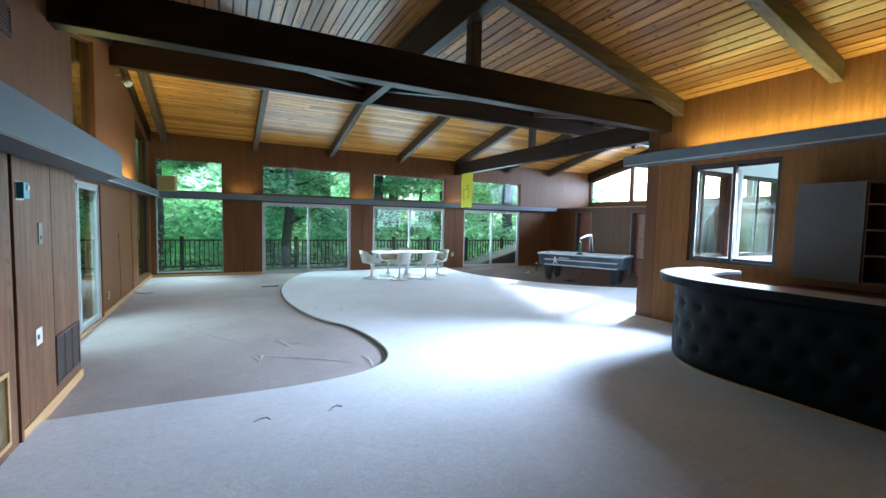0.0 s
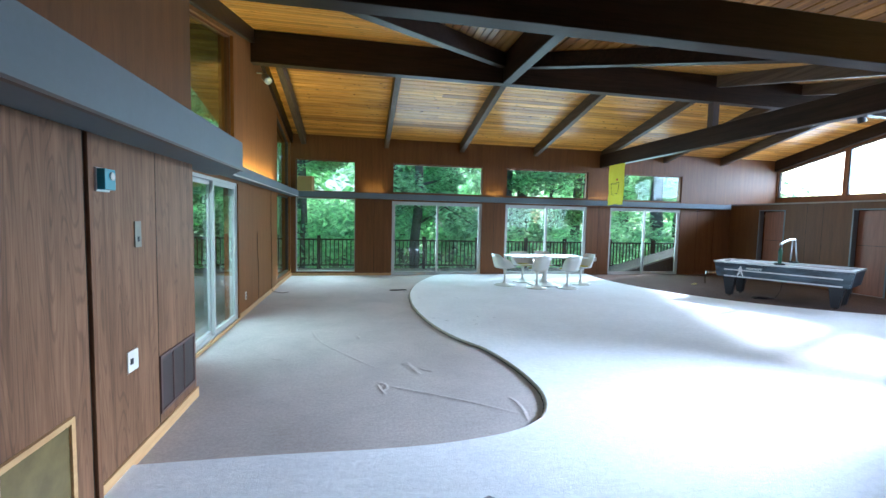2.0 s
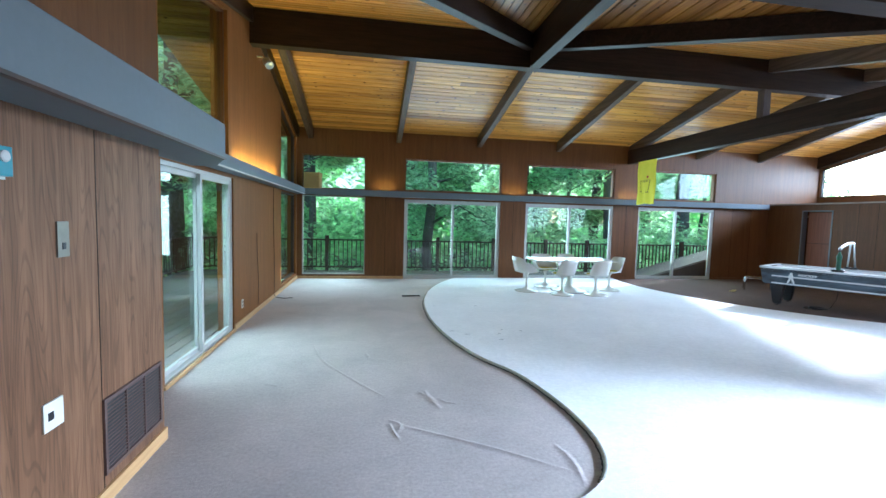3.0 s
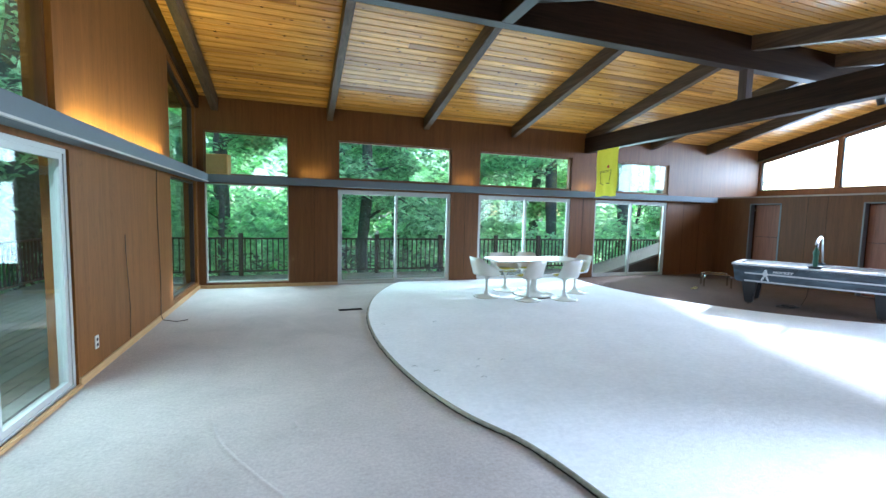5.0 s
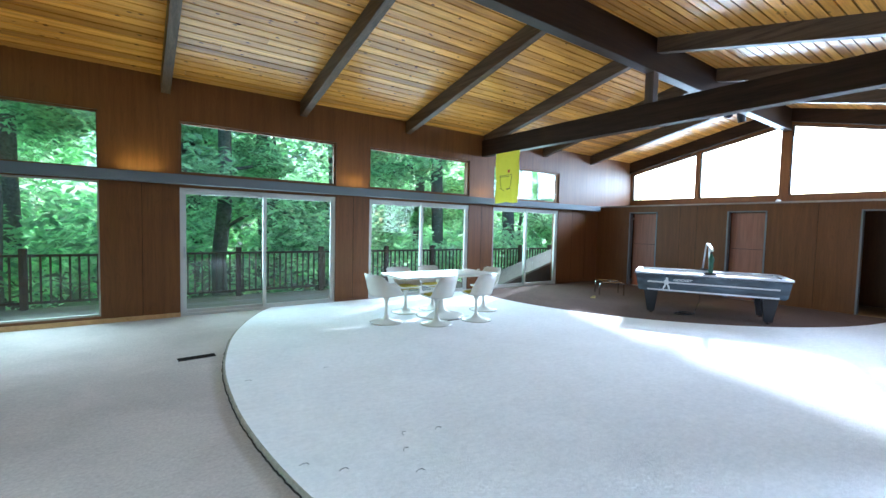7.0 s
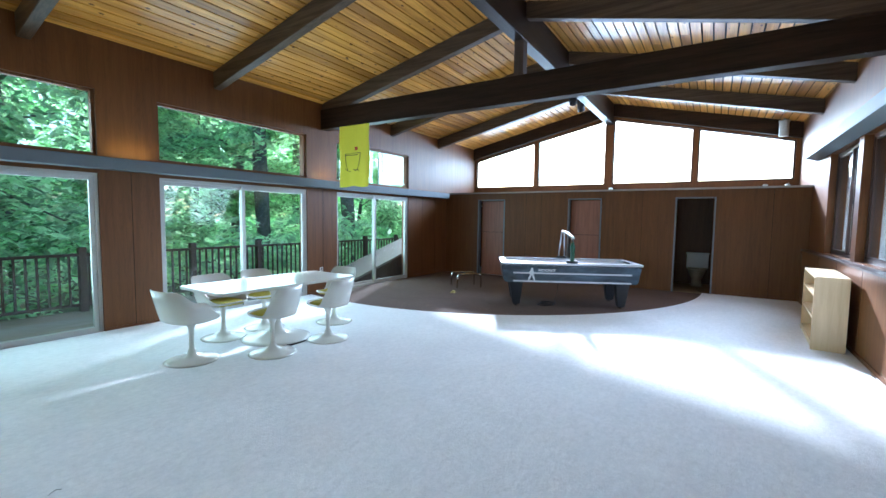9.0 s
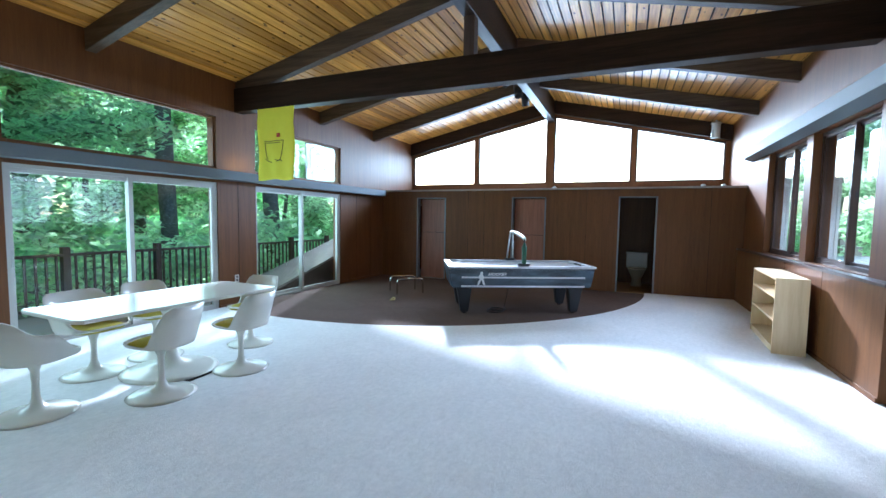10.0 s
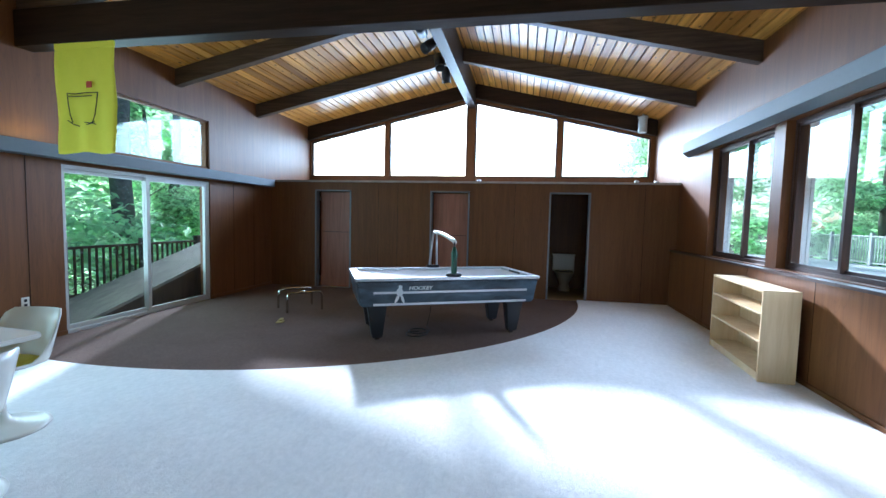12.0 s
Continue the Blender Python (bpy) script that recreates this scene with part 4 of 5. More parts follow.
# ---- furniture ----
def chair_shell(arms=True):
    """A one-piece bucket: dished seat, low arms, tall rounded back. Faces +y."""
    bm = bmesh.new()
    nphi, rows = 40, []

    def rim(phi):
        # phi 0 is the front, pi the back
        c = -math.cos(phi)
        back = max(0.0, c) ** 0.8
        arm = math.exp(-((abs(abs(phi) - 1.75)) / 0.55) ** 2)
        f = min(1.0, max(0.0, (abs(phi) - 1.75) / 0.75))
        tall = f * f * (3 - 2 * f)
        return 0.31 * tall + 0.19 * arm * (1 - tall) + 0.008 if arms else 0.31 * tall + 0.012

    for s in (0.12, 0.35, 0.6, 0.8, 0.92, 1.0, 1.1, 1.25, 1.45, 1.7, 2.0):
        row = []
        for k in range(nphi):
            phi = -math.pi + 2 * math.pi * k / nphi
            sx, sy = math.sin(phi), math.cos(phi)
            e = 3.2
            q = (abs(sx) ** e + abs(sy) ** e) ** (-1 / e)
            r = min(s, 1.0) * q
            x, y, z = (0.236 if arms else 0.19) * r * sx, 0.215 * r * sy, 0.43 - 0.03 * (1 - min(s, 1) ** 2) + 0.02 * max(0, sy) * min(s, 1)
            if s > 1.0:
                f = s - 1.0
                h = rim(phi)
                z += h * f ** 1.15
                flare = 0.015 + 0.055 * max(0, -sy)
                x += sx * q * flare * f * min(1, h / 0.15)
                y += sy * q * flare * 1.25 * f * min(1, h / 0.15)
            row.append(bm.verts.new((x, y, z)))
        rows.append(row)
    for a, b in zip(rows, rows[1:]):
        for k in range(nphi):
            bm.faces.new((a[k], a[(k + 1) % nphi], b[(k + 1) % nphi], b[k]))
    bm.faces.new(rows[0])
    return bm


def tulip_chair(m, arms=True):
    c = thing("tulip_chair", "white moulded tulip armchair with an olive yellow seat pad" if arms else "white moulded armless tulip chair with an olive yellow seat pad", "chair", "chairs round the table", at=m)
    sh = part("shell", chair_shell(arms), WHITE_GLOSS, c, smooth=True)
    so = sh.modifiers.new("thickness", "SOLIDIFY")
    so.thickness, so.offset = 0.012, 1
    cu = bmesh.new()
    rows = []
    for s, z in ((0.0, 0.458), (0.55, 0.46), (0.82, 0.455), (0.96, 0.44), (0.93, 0.415)):
        rows.append([cu.verts.new(((0.21 if arms else 0.174) * s * math.sin(a) * (abs(math.sin(a)) ** 4 + abs(math.cos(a)) ** 4) ** -0.25, 0.01 + 0.2 * s * math.cos(a) * (abs(math.sin(a)) ** 4 + abs(math.cos(a)) ** 4) ** -0.25, z)) for a in [2 * math.pi * k / 28 for k in range(28)]])
    for a, b in zip(rows[1:], rows[2:]):
        for k in range(28):
            cu.faces.new((a[k], a[(k + 1) % 28], b[(k + 1) % 28], b[k]))
    cu.faces.new(rows[1])
    for v in rows[0]:
        cu.verts.remove(v)
    part("seat_cushion", cu, CUSHION, c, "olive yellow fabric seat pad", True)
    part("pedestal", lathe([(0.245, 0.0), (0.25, 0.006), (0.22, 0.016), (0.12, 0.034), (0.05, 0.065), (0.027, 0.12), (0.022, 0.22), (0.026, 0.32), (0.045, 0.375), (0.07, 0.392)], 32), WHITE_GLOSS, c, smooth=True)
    part("swivel_collar", lathe([(0.06, 0.388), (0.062, 0.40), (0.05, 0.405)], 20), BLACK, c, "black swivel collar")
    return c


FLOOR = 0.028
armchair = tulip_chair(pose(3.70, 10.97, FLOOR, 0, 0, -84))
copy_thing(armchair, pose(4.35, 11.5, FLOOR, 0, 0, 186))
side_chair = tulip_chair(pose(4.31, 10.51, FLOOR, 0, 0, 14), False)
for x, y, a in ((5.03, 10.44, 6), (5.68, 11.02, 98), (4.93, 11.53, 172)):
    copy_thing(side_chair, pose(x, y, FLOOR, 0, 0, a))

table = thing("dining_table", "white laminate rectangular table on a trumpet pedestal", "table", at=pose(4.72, 11.0, FLOOR, 0, 0, -2))
bm = bmesh.new()
hx, hy, cc = 0.92, 0.43, 0.04
prism(bm, [(-hx + cc, -hy), (hx - cc, -hy), (hx, -hy + cc * 1.6), (hx, hy - cc * 1.6), (hx - cc, hy), (-hx + cc, hy), (-hx, hy - cc * 1.6), (-hx, -hy + cc * 1.6)], 0.67, 0.70)
bmesh.ops.bevel(bm, geom=bm.edges[:], offset=0.007, segments=2, affect="EDGES")
part("tabletop", bm, WHITE_GLOSS, table)
part("pedestal", lathe([(0.40, 0.0), (0.405, 0.008), (0.35, 0.022), (0.2, 0.05), (0.085, 0.10), (0.055, 0.2), (0.05, 0.4), (0.06, 0.55), (0.13, 0.645), (0.2, 0.67)], 36), WHITE_GLOSS, table, smooth=True)

# air hockey table
hk = thing("hockey_table", "steel blue arcade hockey table with a white rim", "game table", at=pose(9.08, 8.77, 0.008, 0, 0, -63.0))
hl, hw = 1.15, 0.53
bm = bmesh.new()
prof = [(-hw + 0.06, 0.42), (-hw, 0.70)]
lo = [bm.verts.new((sx * (hl - 0.05), sy * (hw - 0.03), 0.43)) for sx, sy in ((-1, -1), (1, -1), (1, 1), (-1, 1))]
hi = [bm.verts.new((sx * hl, sy * hw, 0.735)) for sx, sy in ((-1, -1), (1, -1), (1, 1), (-1, 1))]
bm.faces.new(lo[::-1])
bm.faces.new(hi)
for i in range(4):
    bm.faces.new((lo[i], lo[(i + 1) % 4], hi[(i + 1) % 4], hi[i]))
bmesh.ops.bevel(bm, geom=bm.edges[:], offset=0.02, segments=3, affect="EDGES")
body = part("cabinet", bm, HOCKEY_BLUE, hk)
part("rim", boxes((-hl - 0.01, hl + 0.01, -hw - 0.01, -hw + 0.075, 0.735, 0.772), (-hl - 0.01, hl + 0.01, hw - 0.075, hw + 0.01, 0.735, 0.772), (-hl - 0.01, -hl + 0.085, -hw + 0.075, hw - 0.075, 0.735, 0.772), (hl - 0.085, hl + 0.01, -hw + 0.075, hw - 0.075, 0.735, 0.772), bevel=0.006), SILVER, hk, "silver white top rim")
part("playfield", boxes((-hl + 0.085, hl - 0.085, -hw + 0.075, hw - 0.075, 0.735, 0.742)), HOCKEY_TOP, hk, "glossy white playfield")
for k, sx in enumerate((-1, 1)):
    part("goal_slot", boxes((sx * (hl - 0.0875) - 0.004, sx * (hl - 0.0875) + 0.004, -0.16, 0.16, 0.743, 0.768)), BLACK, hk, "black goal slot")
side = math.degrees(math.atan2(0.03, 0.305))
for z in (0.595, 0.455):
    off = (0.735 - z) / 0.305 * 0.03
    part("stripe", boxes((-hl + 0.2, hl - 0.16, -hw + off - 0.008, -hw + off + 0.004, z - 0.013, z + 0.013), bevel=0.003), SILVER, hk, "silver side strip")
    part("stripe", boxes((-hl + 0.2, hl - 0.16, hw - off - 0.004, hw - off + 0.008, z - 0.013, z + 0.013), bevel=0.003), SILVER, hk, "silver side strip")
leg_bm = bmesh.new()
a = [leg_bm.verts.new(p) for p in ((-0.06, -0.05, 0.03), (0.06, -0.05, 0.03), (0.06, 0.05, 0.03), (-0.06, 0.05, 0.03))]
b = [leg_bm.verts.new(p) for p in ((-0.13, -0.075, 0.44), (0.11, -0.075, 0.44), (0.11, 0.075, 0.44), (-0.13, 0.075, 0.44))]
leg_bm.faces.new(a[::-1])
leg_bm.faces.new(b)
for i in range(4):
    leg_bm.faces.new((a[i], a[(i + 1) % 4], b[(i + 1) % 4], b[i]))
bmesh.ops.bevel(leg_bm, geom=leg_bm.edges[:], offset=0.01, segments=2, affect="EDGES")
leg0 = None
for sx in (-1, 1):
    for sy in (-1, 1):
        if leg0 is None:
            leg0 = part("leg", leg_bm, BLACK, hk)
            lg = leg0
            foot0 = part("leveller_foot", lathe([(0.03, 0.0), (0.032, 0.012), (0.012, 0.018), (0.012, 0.04)], 16), CHROME, leg0, "chrome levelling foot")
        else:
            lg = new("leg", leg0.data)
            lg.parent = hk
            ft = new("leveller_foot", foot0.data)
            ft.parent = lg
        lg.matrix_local = pose(sx * (hl - 0.27), sy * (hw - 0.2), 0, 0, 0, 0 if sx < 0 else 180)


def text_bm(words, size, depth=0.002):
    cu = bpy.data.curves.new("words", "FONT")
    cu.body, cu.size, cu.extrude, cu.shear, cu.offset = words, size, depth, 0.25, 0.002
    tmp = new("tmp_words", cu)
    dg = bpy.context.evaluated_depsgraph_get()
    me = bpy.data.meshes.new_from_object(tmp.evaluated_get(dg))
    bm = bmesh.new()
    bm.from_mesh(me)
    bpy.data.objects.remove(tmp)
    return bm


LOGO = plain("pale_print", (0.62, 0.66, 0.68), 0.5, speck=0.03)
bm = text_bm("HOCKEY", 0.056)
bmesh.ops.transform(bm, matrix=pose(-0.54, -hw - 0.002, 0.628, 84.5, 0, 0) @ Matrix.Diagonal((1.25, 1, 1, 1)), verts=bm.verts)
part("lettering", bm, LOGO, body, "pale slanted capital lettering")
bm = bmesh.new()
for cx, cz, rx, rz, tilt in ((-0.64, 0.66, 0.022, 0.024, 0), (-0.645, 0.60, 0.04, 0.048, 10), (-0.675, 0.52, 0.016, 0.055, -24), (-0.61, 0.52, 0.016, 0.055, 20)):
    off = (0.735 - cz) / 0.305 * 0.03
    vs = []
    for k in range(14):
        an = 2 * math.pi * k / 14
        u, w = rx * math.cos(an), rz * math.sin(an)
        ct, st = math.cos(radians(tilt)), math.sin(radians(tilt))
        vs.append((cx + u * ct - w * st, cz + u * st + w * ct))
    f = [bm.verts.new((x, -hw + (0.735 - z) / 0.305 * 0.03 - 0.0115, z)) for x, z in vs]
    g = [bm.verts.new((x, -hw + (0.735 - z) / 0.305 * 0.03 + 0.004, z)) for x, z in vs]
    bm.faces.new(f)
    for k in range(14):
        bm.faces.new((f[k], f[(k + 1) % 14], g[(k + 1) % 14], g[k]))
part("emblem", bm, LOGO, body, "pale abstract emblem on the side")

# scoring arch standing on the hockey table's rim
arch = thing("scoring_arch", "score keeping arch with metal rods and a dark green post", "game scorer", at=hk.matrix_world @ pose(0.02, 0, 0.772))
for name, y in (("near_foot", -hw + 0.037), ("far_foot", hw - 0.04)):
    foot = bmesh.new()
    for fx in (-0.055, 0.055):
        bmesh.ops.create_uvsphere(foot, u_segments=14, v_segments=8, radius=0.045, matrix=pose(fx, y, 0.02) @ Matrix.Diagonal((1, 0.8, 0.55, 1)))
    box(foot, -0.06, 0.06, y - 0.03, y + 0.03, 0.0, 0.035)
    part(name, foot, BLACK, arch, smooth=True)
part("green_post", lathe([(0.030, 0.03), (0.036, 0.06), (0.036, 0.22), (0.042, 0.24), (0.042, 0.29), (0.026, 0.32), (0.018, 0.36)], 16, (0, -hw + 0.037)), plain("dark_green", (0.012, 0.075, 0.035), 0.35), arch, "dark green bottle shaped near post", True)
part("rod", tube([(0.0, -hw + 0.037, 0.35), (0.0, -hw + 0.037, 0.44)], 0.011), BLACK, arch)
for sx in (-1, 1):
    part("rod", tube([(sx * 0.055, hw - 0.04, 0.02), (sx * 0.022, hw - 0.12, 0.50)], 0.014), SILVER, arch, "bright metal rod", True)
part("head", tube([(0, -hw + 0.03, 0.415), (0, -hw + 0.08, 0.435), (0, -0.2, 0.47), (0, 0.1, 0.50), (0, hw - 0.1, 0.505)], 0.026, 12), WHITE_GLOSS, arch, "white curved overhead arm", True)
puck = tagged(obj("power_cord", tube([(8.7 + 0.16 * math.cos(a) + 0.02 * a, 9.0 + 0.13 * math.sin(a), 0.016 + 0.004 * a / 6) for a in np.linspace(0, 11, 50)] + [(9.1, 8.95, 0.03), (9.2, 8.93, 0.2), (9.22, 8.92, 0.44)], 0.006, 6), BLACK), "coiled black power cord under the game table", "cord")

# bookcase
bk = thing("bookcase", "low empty blond wood bookcase with two shelves", "bookcase", at=pose(8.56, 5.33, FLOOR, 0, 0, -3.5))
w2, d2, hh = 0.63, 0.155, 0.86
part("side_panel", boxes((-w2, -w2 + 0.02, -d2, d2, 0, hh), bevel=0.002), BIRCH, bk)
part("side_panel", boxes((w2 - 0.02, w2, -d2, d2, 0, hh), bevel=0.002), BIRCH, bk)
part("top_panel", boxes((-w2 + 0.02, w2 - 0.02, -d2, d2, hh - 0.022, hh), bevel=0.002), BIRCH, bk)
part("back_panel", boxes((-w2 + 0.02, w2 - 0.02, -d2, -d2 + 0.008, 0.0, hh - 0.022)), BIRCH, bk)
part("plinth", boxes((-w2 + 0.02, w2 - 0.02, d2 - 0.03, d2 - 0.012, 0, 0.06)), BIRCH, bk)
for z in (0.06, 0.36, 0.625):
    part("shelf", boxes((-w2 + 0.02, w2 - 0.02, -d2 + 0.008, d2 - 0.004, z, z + 0.02), bevel=0.002), BIRCH, bk)

# bar
def bar_line(r, inset=0.0):
    """Plan of the bar's front: straight run, rounded corner, return to the wall."""
    pts = []
    x0, y1, rad = 4.72 + inset, 3.57 - inset, 1.05 - inset
    pts.append((x0, -2.2))
    for y in np.linspace(-1.8, y1 - rad, 14):
        pts.append((x0, float(y)))
    for a in np.linspace(180, 90, 14)[1:]:
        pts.append((x0 + rad + rad * math.cos(radians(a)), y1 - rad + rad * math.sin(radians(a))))
    pts.append((6.25, y1))
    return pts


bar = thing("bar_counter", "curved bar with black tufted vinyl front and pale top", "bar")


def strip(front, back, z0, z1):
    bm = bmesh.new()
    n = len(front)
    vs = [[bm.verts.new((p[0], p[1], z)) for p in line] for line in (front, back) for z in (z0, z1)]
    fl, fh, bl, bh = vs
    for i in range(n - 1):
        bm.faces.new((fl[i], fl[i + 1], fh[i + 1], fh[i]))
        bm.faces.new((bl[i], bh[i], bh[i + 1], bl[i + 1]))
        bm.faces.new((fh[i], fh[i + 1], bh[i + 1], bh[i]))
        bm.faces.new((fl[i], bl[i], bl[i + 1], fl[i + 1]))
    for i in (0, n - 1):
        bm.faces.new((fl[i], fh[i], bh[i], bl[i]))
    return bm


# padded front: pushed in round each button
line = bar_line(0)
fine = []
for a, b in zip(line, line[1:]):
    k = max(1, int(math.dist(a, b) / 0.035))
    fine += [(a[0] + (b[0] - a[0]) * i / k, a[1] + (b[1] - a[1]) * i / k) for i in range(k)]
fine.append(line[-1])
run = [0.0]
for a, b in zip(fine, fine[1:]):
    run.append(run[-1] + math.dist(a, b))
bm = bmesh.new()
ZN = 27
grid = []
buttons = []
for i, p in enumerate(fine):
    q0, q1 = fine[max(i - 1, 0)], fine[min(i + 1, len(fine) - 1)]
    t2 = Vector((q1[0] - q0[0], q1[1] - q0[1])).normalized()
    nrm = Vector((-t2.y, t2.x))
    col = []
    for k in range(ZN):
        z = 0.04 + 0.90 * k / (ZN - 1)
        puff = 0.03
        for rowi, zb in enumerate((0.26, 0.49, 0.72)):
            s = (run[i] - (0.14 if rowi % 2 else 0.0)) / 0.28
            ds = (s - round(s)) * 0.28
            dd = math.hypot(ds, z - zb)
            puff -= 0.030 * math.exp(-(dd / 0.05) ** 2)
            puff -= 0.010 * math.exp(-(abs(ds) - abs(z - zb)) ** 2 / 0.0004) * math.exp(-(dd / 0.12) ** 2)
        puff *= min(1, (z - 0.04) / 0.05 + 0.2, (0.94 - z) / 0.05 + 0.2)
        col.append(bm.verts.new((p[0] + nrm.x * puff, p[1] + nrm.y * puff, z)))
    grid.append(col)
for a, b in zip(grid, grid[1:]):
    for k in range(ZN - 1):
        bm.faces.new((a[k], b[k], b[k + 1], a[k + 1]))
padded = part("tufted_front", bm, VINYL, bar, "black tufted vinyl padding with buttons", True)
btn_me = None
for rowi, zb in enumerate((0.26, 0.49, 0.72)):
    s = 0.14 if rowi % 2 else 0.28
    while s < run[-1] - 0.1:
        j = min(range(len(run)), key=lambda i: abs(run[i] - s))
        q0, q1 = fine[max(j - 1, 0)], fine[min(j + 1, len(fine) - 1)]
        ang = math.degrees(math.atan2(q1[1] - q0[1], q1[0] - q0[0]))
        if btn_me is None:
            bb = lathe([(0.016, 0.0), (0.015, 0.006), (0.008, 0.011)], 12)
            o = part("button", bb, VINYL, padded)
            btn_me = o.data
        else:
            o = new("button", btn_me)
            o.parent = padded
        o.matrix_local = Matrix.Translation((fine[j][0], fine[j][1], zb)) @ pose(0, 0, 0, 0, 0, ang) @ pose(0, 0.0, 0, -90, 0, 0)
        s += 0.28
part("core", strip(bar_line(0, 0.005), bar_line(0, 0.12), 0.0, 0.955), BLACK, bar)
part("kick_strip", strip(bar_line(0, -0.012), bar_line(0, 0.01), 0.03, 0.06), BASE_PINE, bar, "thin wooden strip at the floor")
part("bar_top", strip(bar_line(0, -0.17), bar_line(0, 0.33), 0.985, 1.02), BAR_TOP, bar, "pale laminate top")
part("top_edge", strip(bar_line(0, -0.20), bar_line(0, -0.168), 0.95, 1.03), VINYL, bar, "black padded top edge")
part("inner_panel", strip(bar_line(0, 0.31), bar_line(0, 0.335), 0.3, 0.985), PANEL, bar)
part("back_counter", boxes((5.9, 6.645, -2.2, 2.75, 0.86, 0.90), (5.95, 6.645, -2.2, 2.75, 0.0, 0.86)), PANEL, bar)

cab = thing("wall_cabinet", "pale painted cabinet with dark open shelves", "cabinet")
part("cabinet_door", boxes((6.40, 6.42, 2.12, 2.75, 1.0, 2.12), bevel=0.003), plain("beige_paint", (0.13, 0.128, 0.12), 0.75), cab)
part("carcass", boxes((6.42, 6.648, 2.73, 2.75, 1.0, 2.12), (6.42, 6.648, 0.9, 2.73, 2.10, 2.12), (6.42, 6.648, 2.1, 2.12, 1.0, 2.1), (6.63, 6.648, 0.9, 2.73, 1.0, 2.1)), PANEL, cab)
for z in (1.0, 1.3, 1.58, 1.86):
    part("shelf", boxes((6.41, 6.63, 0.9, 2.10, z, z + 0.02)), PANEL_LIGHT, cab)

# ---- small things ----
# flag hung from the tie beam
flag = thing("hanging_flag", "yellow cloth banner pinned under the tie beam", "flag")
bm = bmesh.new()
nx, nz = 18, 26
fv = [[bm.verts.new((7.215 + 0.012 * math.sin(j * 0.9 + i * 0.15) * (i / nz) + 0.01 * noise.noise(Vector((j * 0.3, i * 0.2, 3))), 11.75 + 0.72 * j / nx + 0.012 * math.sin(i * 0.3), 3.145 - 1.09 * i / nz - 0.012 * math.sin(j * 0.5) * (i / nz))) for j in range(nx + 1)] for i in range(nz + 1)]
for i in range(nz):
    for j in range(nx):
        bm.faces.new((fv[i][j], fv[i][j + 1], fv[i + 1][j + 1], fv[i + 1][j]))
cloth = part("cloth", bm, FLAG, flag, smooth=True)
so = cloth.modifiers.new("thickness", "SOLIDIFY")
so.thickness = 0.003
INK = plain("dark_print", (0.03, 0.035, 0.02), 0.8)
Y0, Z0 = 12.11, 2.55


def inked(pts, r=0.005):
    return tube([(7.192, Y0 - u, Z0 + v) for u, v in pts], r, 5)


for pts in (((-0.2, 0.10), (-0.1, 0.09), (0.02, 0.10), (0.17, 0.10)), ((0.17, 0.10), (0.155, 0.0), (0.13, -0.12), (0.1, -0.19)), ((-0.2, 0.10), (-0.19, 0.0), (-0.17, -0.12), (-0.14, -0.19)),
            ((-0.19, 0.07), (-0.05, 0.065), (0.1, 0.07)), ((-0.2, -0.17), (-0.13, -0.21), (-0.06, -0.23)), ((0.0, -0.19), (0.06, -0.2), (0.12, -0.19)), ((0.03, -0.215), (0.09, -0.2), (0.14, -0.215))):
    part("emblem_line", inked(pts), INK, flag, "thin dark outline print")
part("red_patch", boxes((7.188, 7.196, 12.01, 12.07, 2.70, 2.76)), plain("red_print", (0.42, 0.05, 0.02), 0.8), flag, "small red printed patch")
part("hem", boxes((7.205, 7.222, 11.75, 12.47, 3.09, 3.15), bevel=0.003), FLAG, flag)

# box on the cove in the corner
nb = thing("wall_speaker_box", "tan wood veneer box standing on the corner cove", "speaker", at=pose(-1.03, 12.86, 2.188, 0, 0, -12))
part("case", boxes((-0.19, 0.19, -0.1, 0.08, 0, 0.37), bevel=0.006), wood("tan_veneer", (0.42, 0.25, 0.09), (0.58, 0.38, 0.16), "z", 0.5), nb)
part("grille_cloth", boxes((-0.17, 0.17, -0.106, -0.099, 0.02, 0.35)), plain("tan_cloth", (0.46, 0.31, 0.13), 0.9, speck=0.25, scale=300), nb, "tan woven front")

# spotlights on the ridge beam
tr = thing("track_rail", "white lighting track under the ridge beam", "lighting track")
part("rail", boxes((8.3, 13.3, RY - 0.02, RY + 0.02, RZ - 0.455, RZ - 0.426), bevel=0.003), WHITE_ALU, tr)


def spotlight(x, turn, tilt, mat=BLACK):
    s = thing("track_spotlight", "black cylinder spotlight on the ridge track", "spotlight", "ridge spotlights", at=pose(x, RY + 0.02, RZ - 0.455))
    part("stem", tube([(0, -0.02, 0.002), (0, 0.02, -0.03), (0, 0.12, -0.04), (0, 0.17, -0.03)], 0.012), GREY_METAL, s)
    can = lathe([(0.02, -0.15), (0.075, -0.14), (0.08, 0.13), (0.072, 0.13), (0.06, 0.08), (0.01, 0.07)], 22)
    bmesh.ops.transform(can, matrix=Matrix.Translation((0, 0.19, -0.03)) @ pose(0, 0, 0, tilt, 0, turn), verts=can.verts)
    part("lamp_can", can, mat, s, smooth=True)
    return s


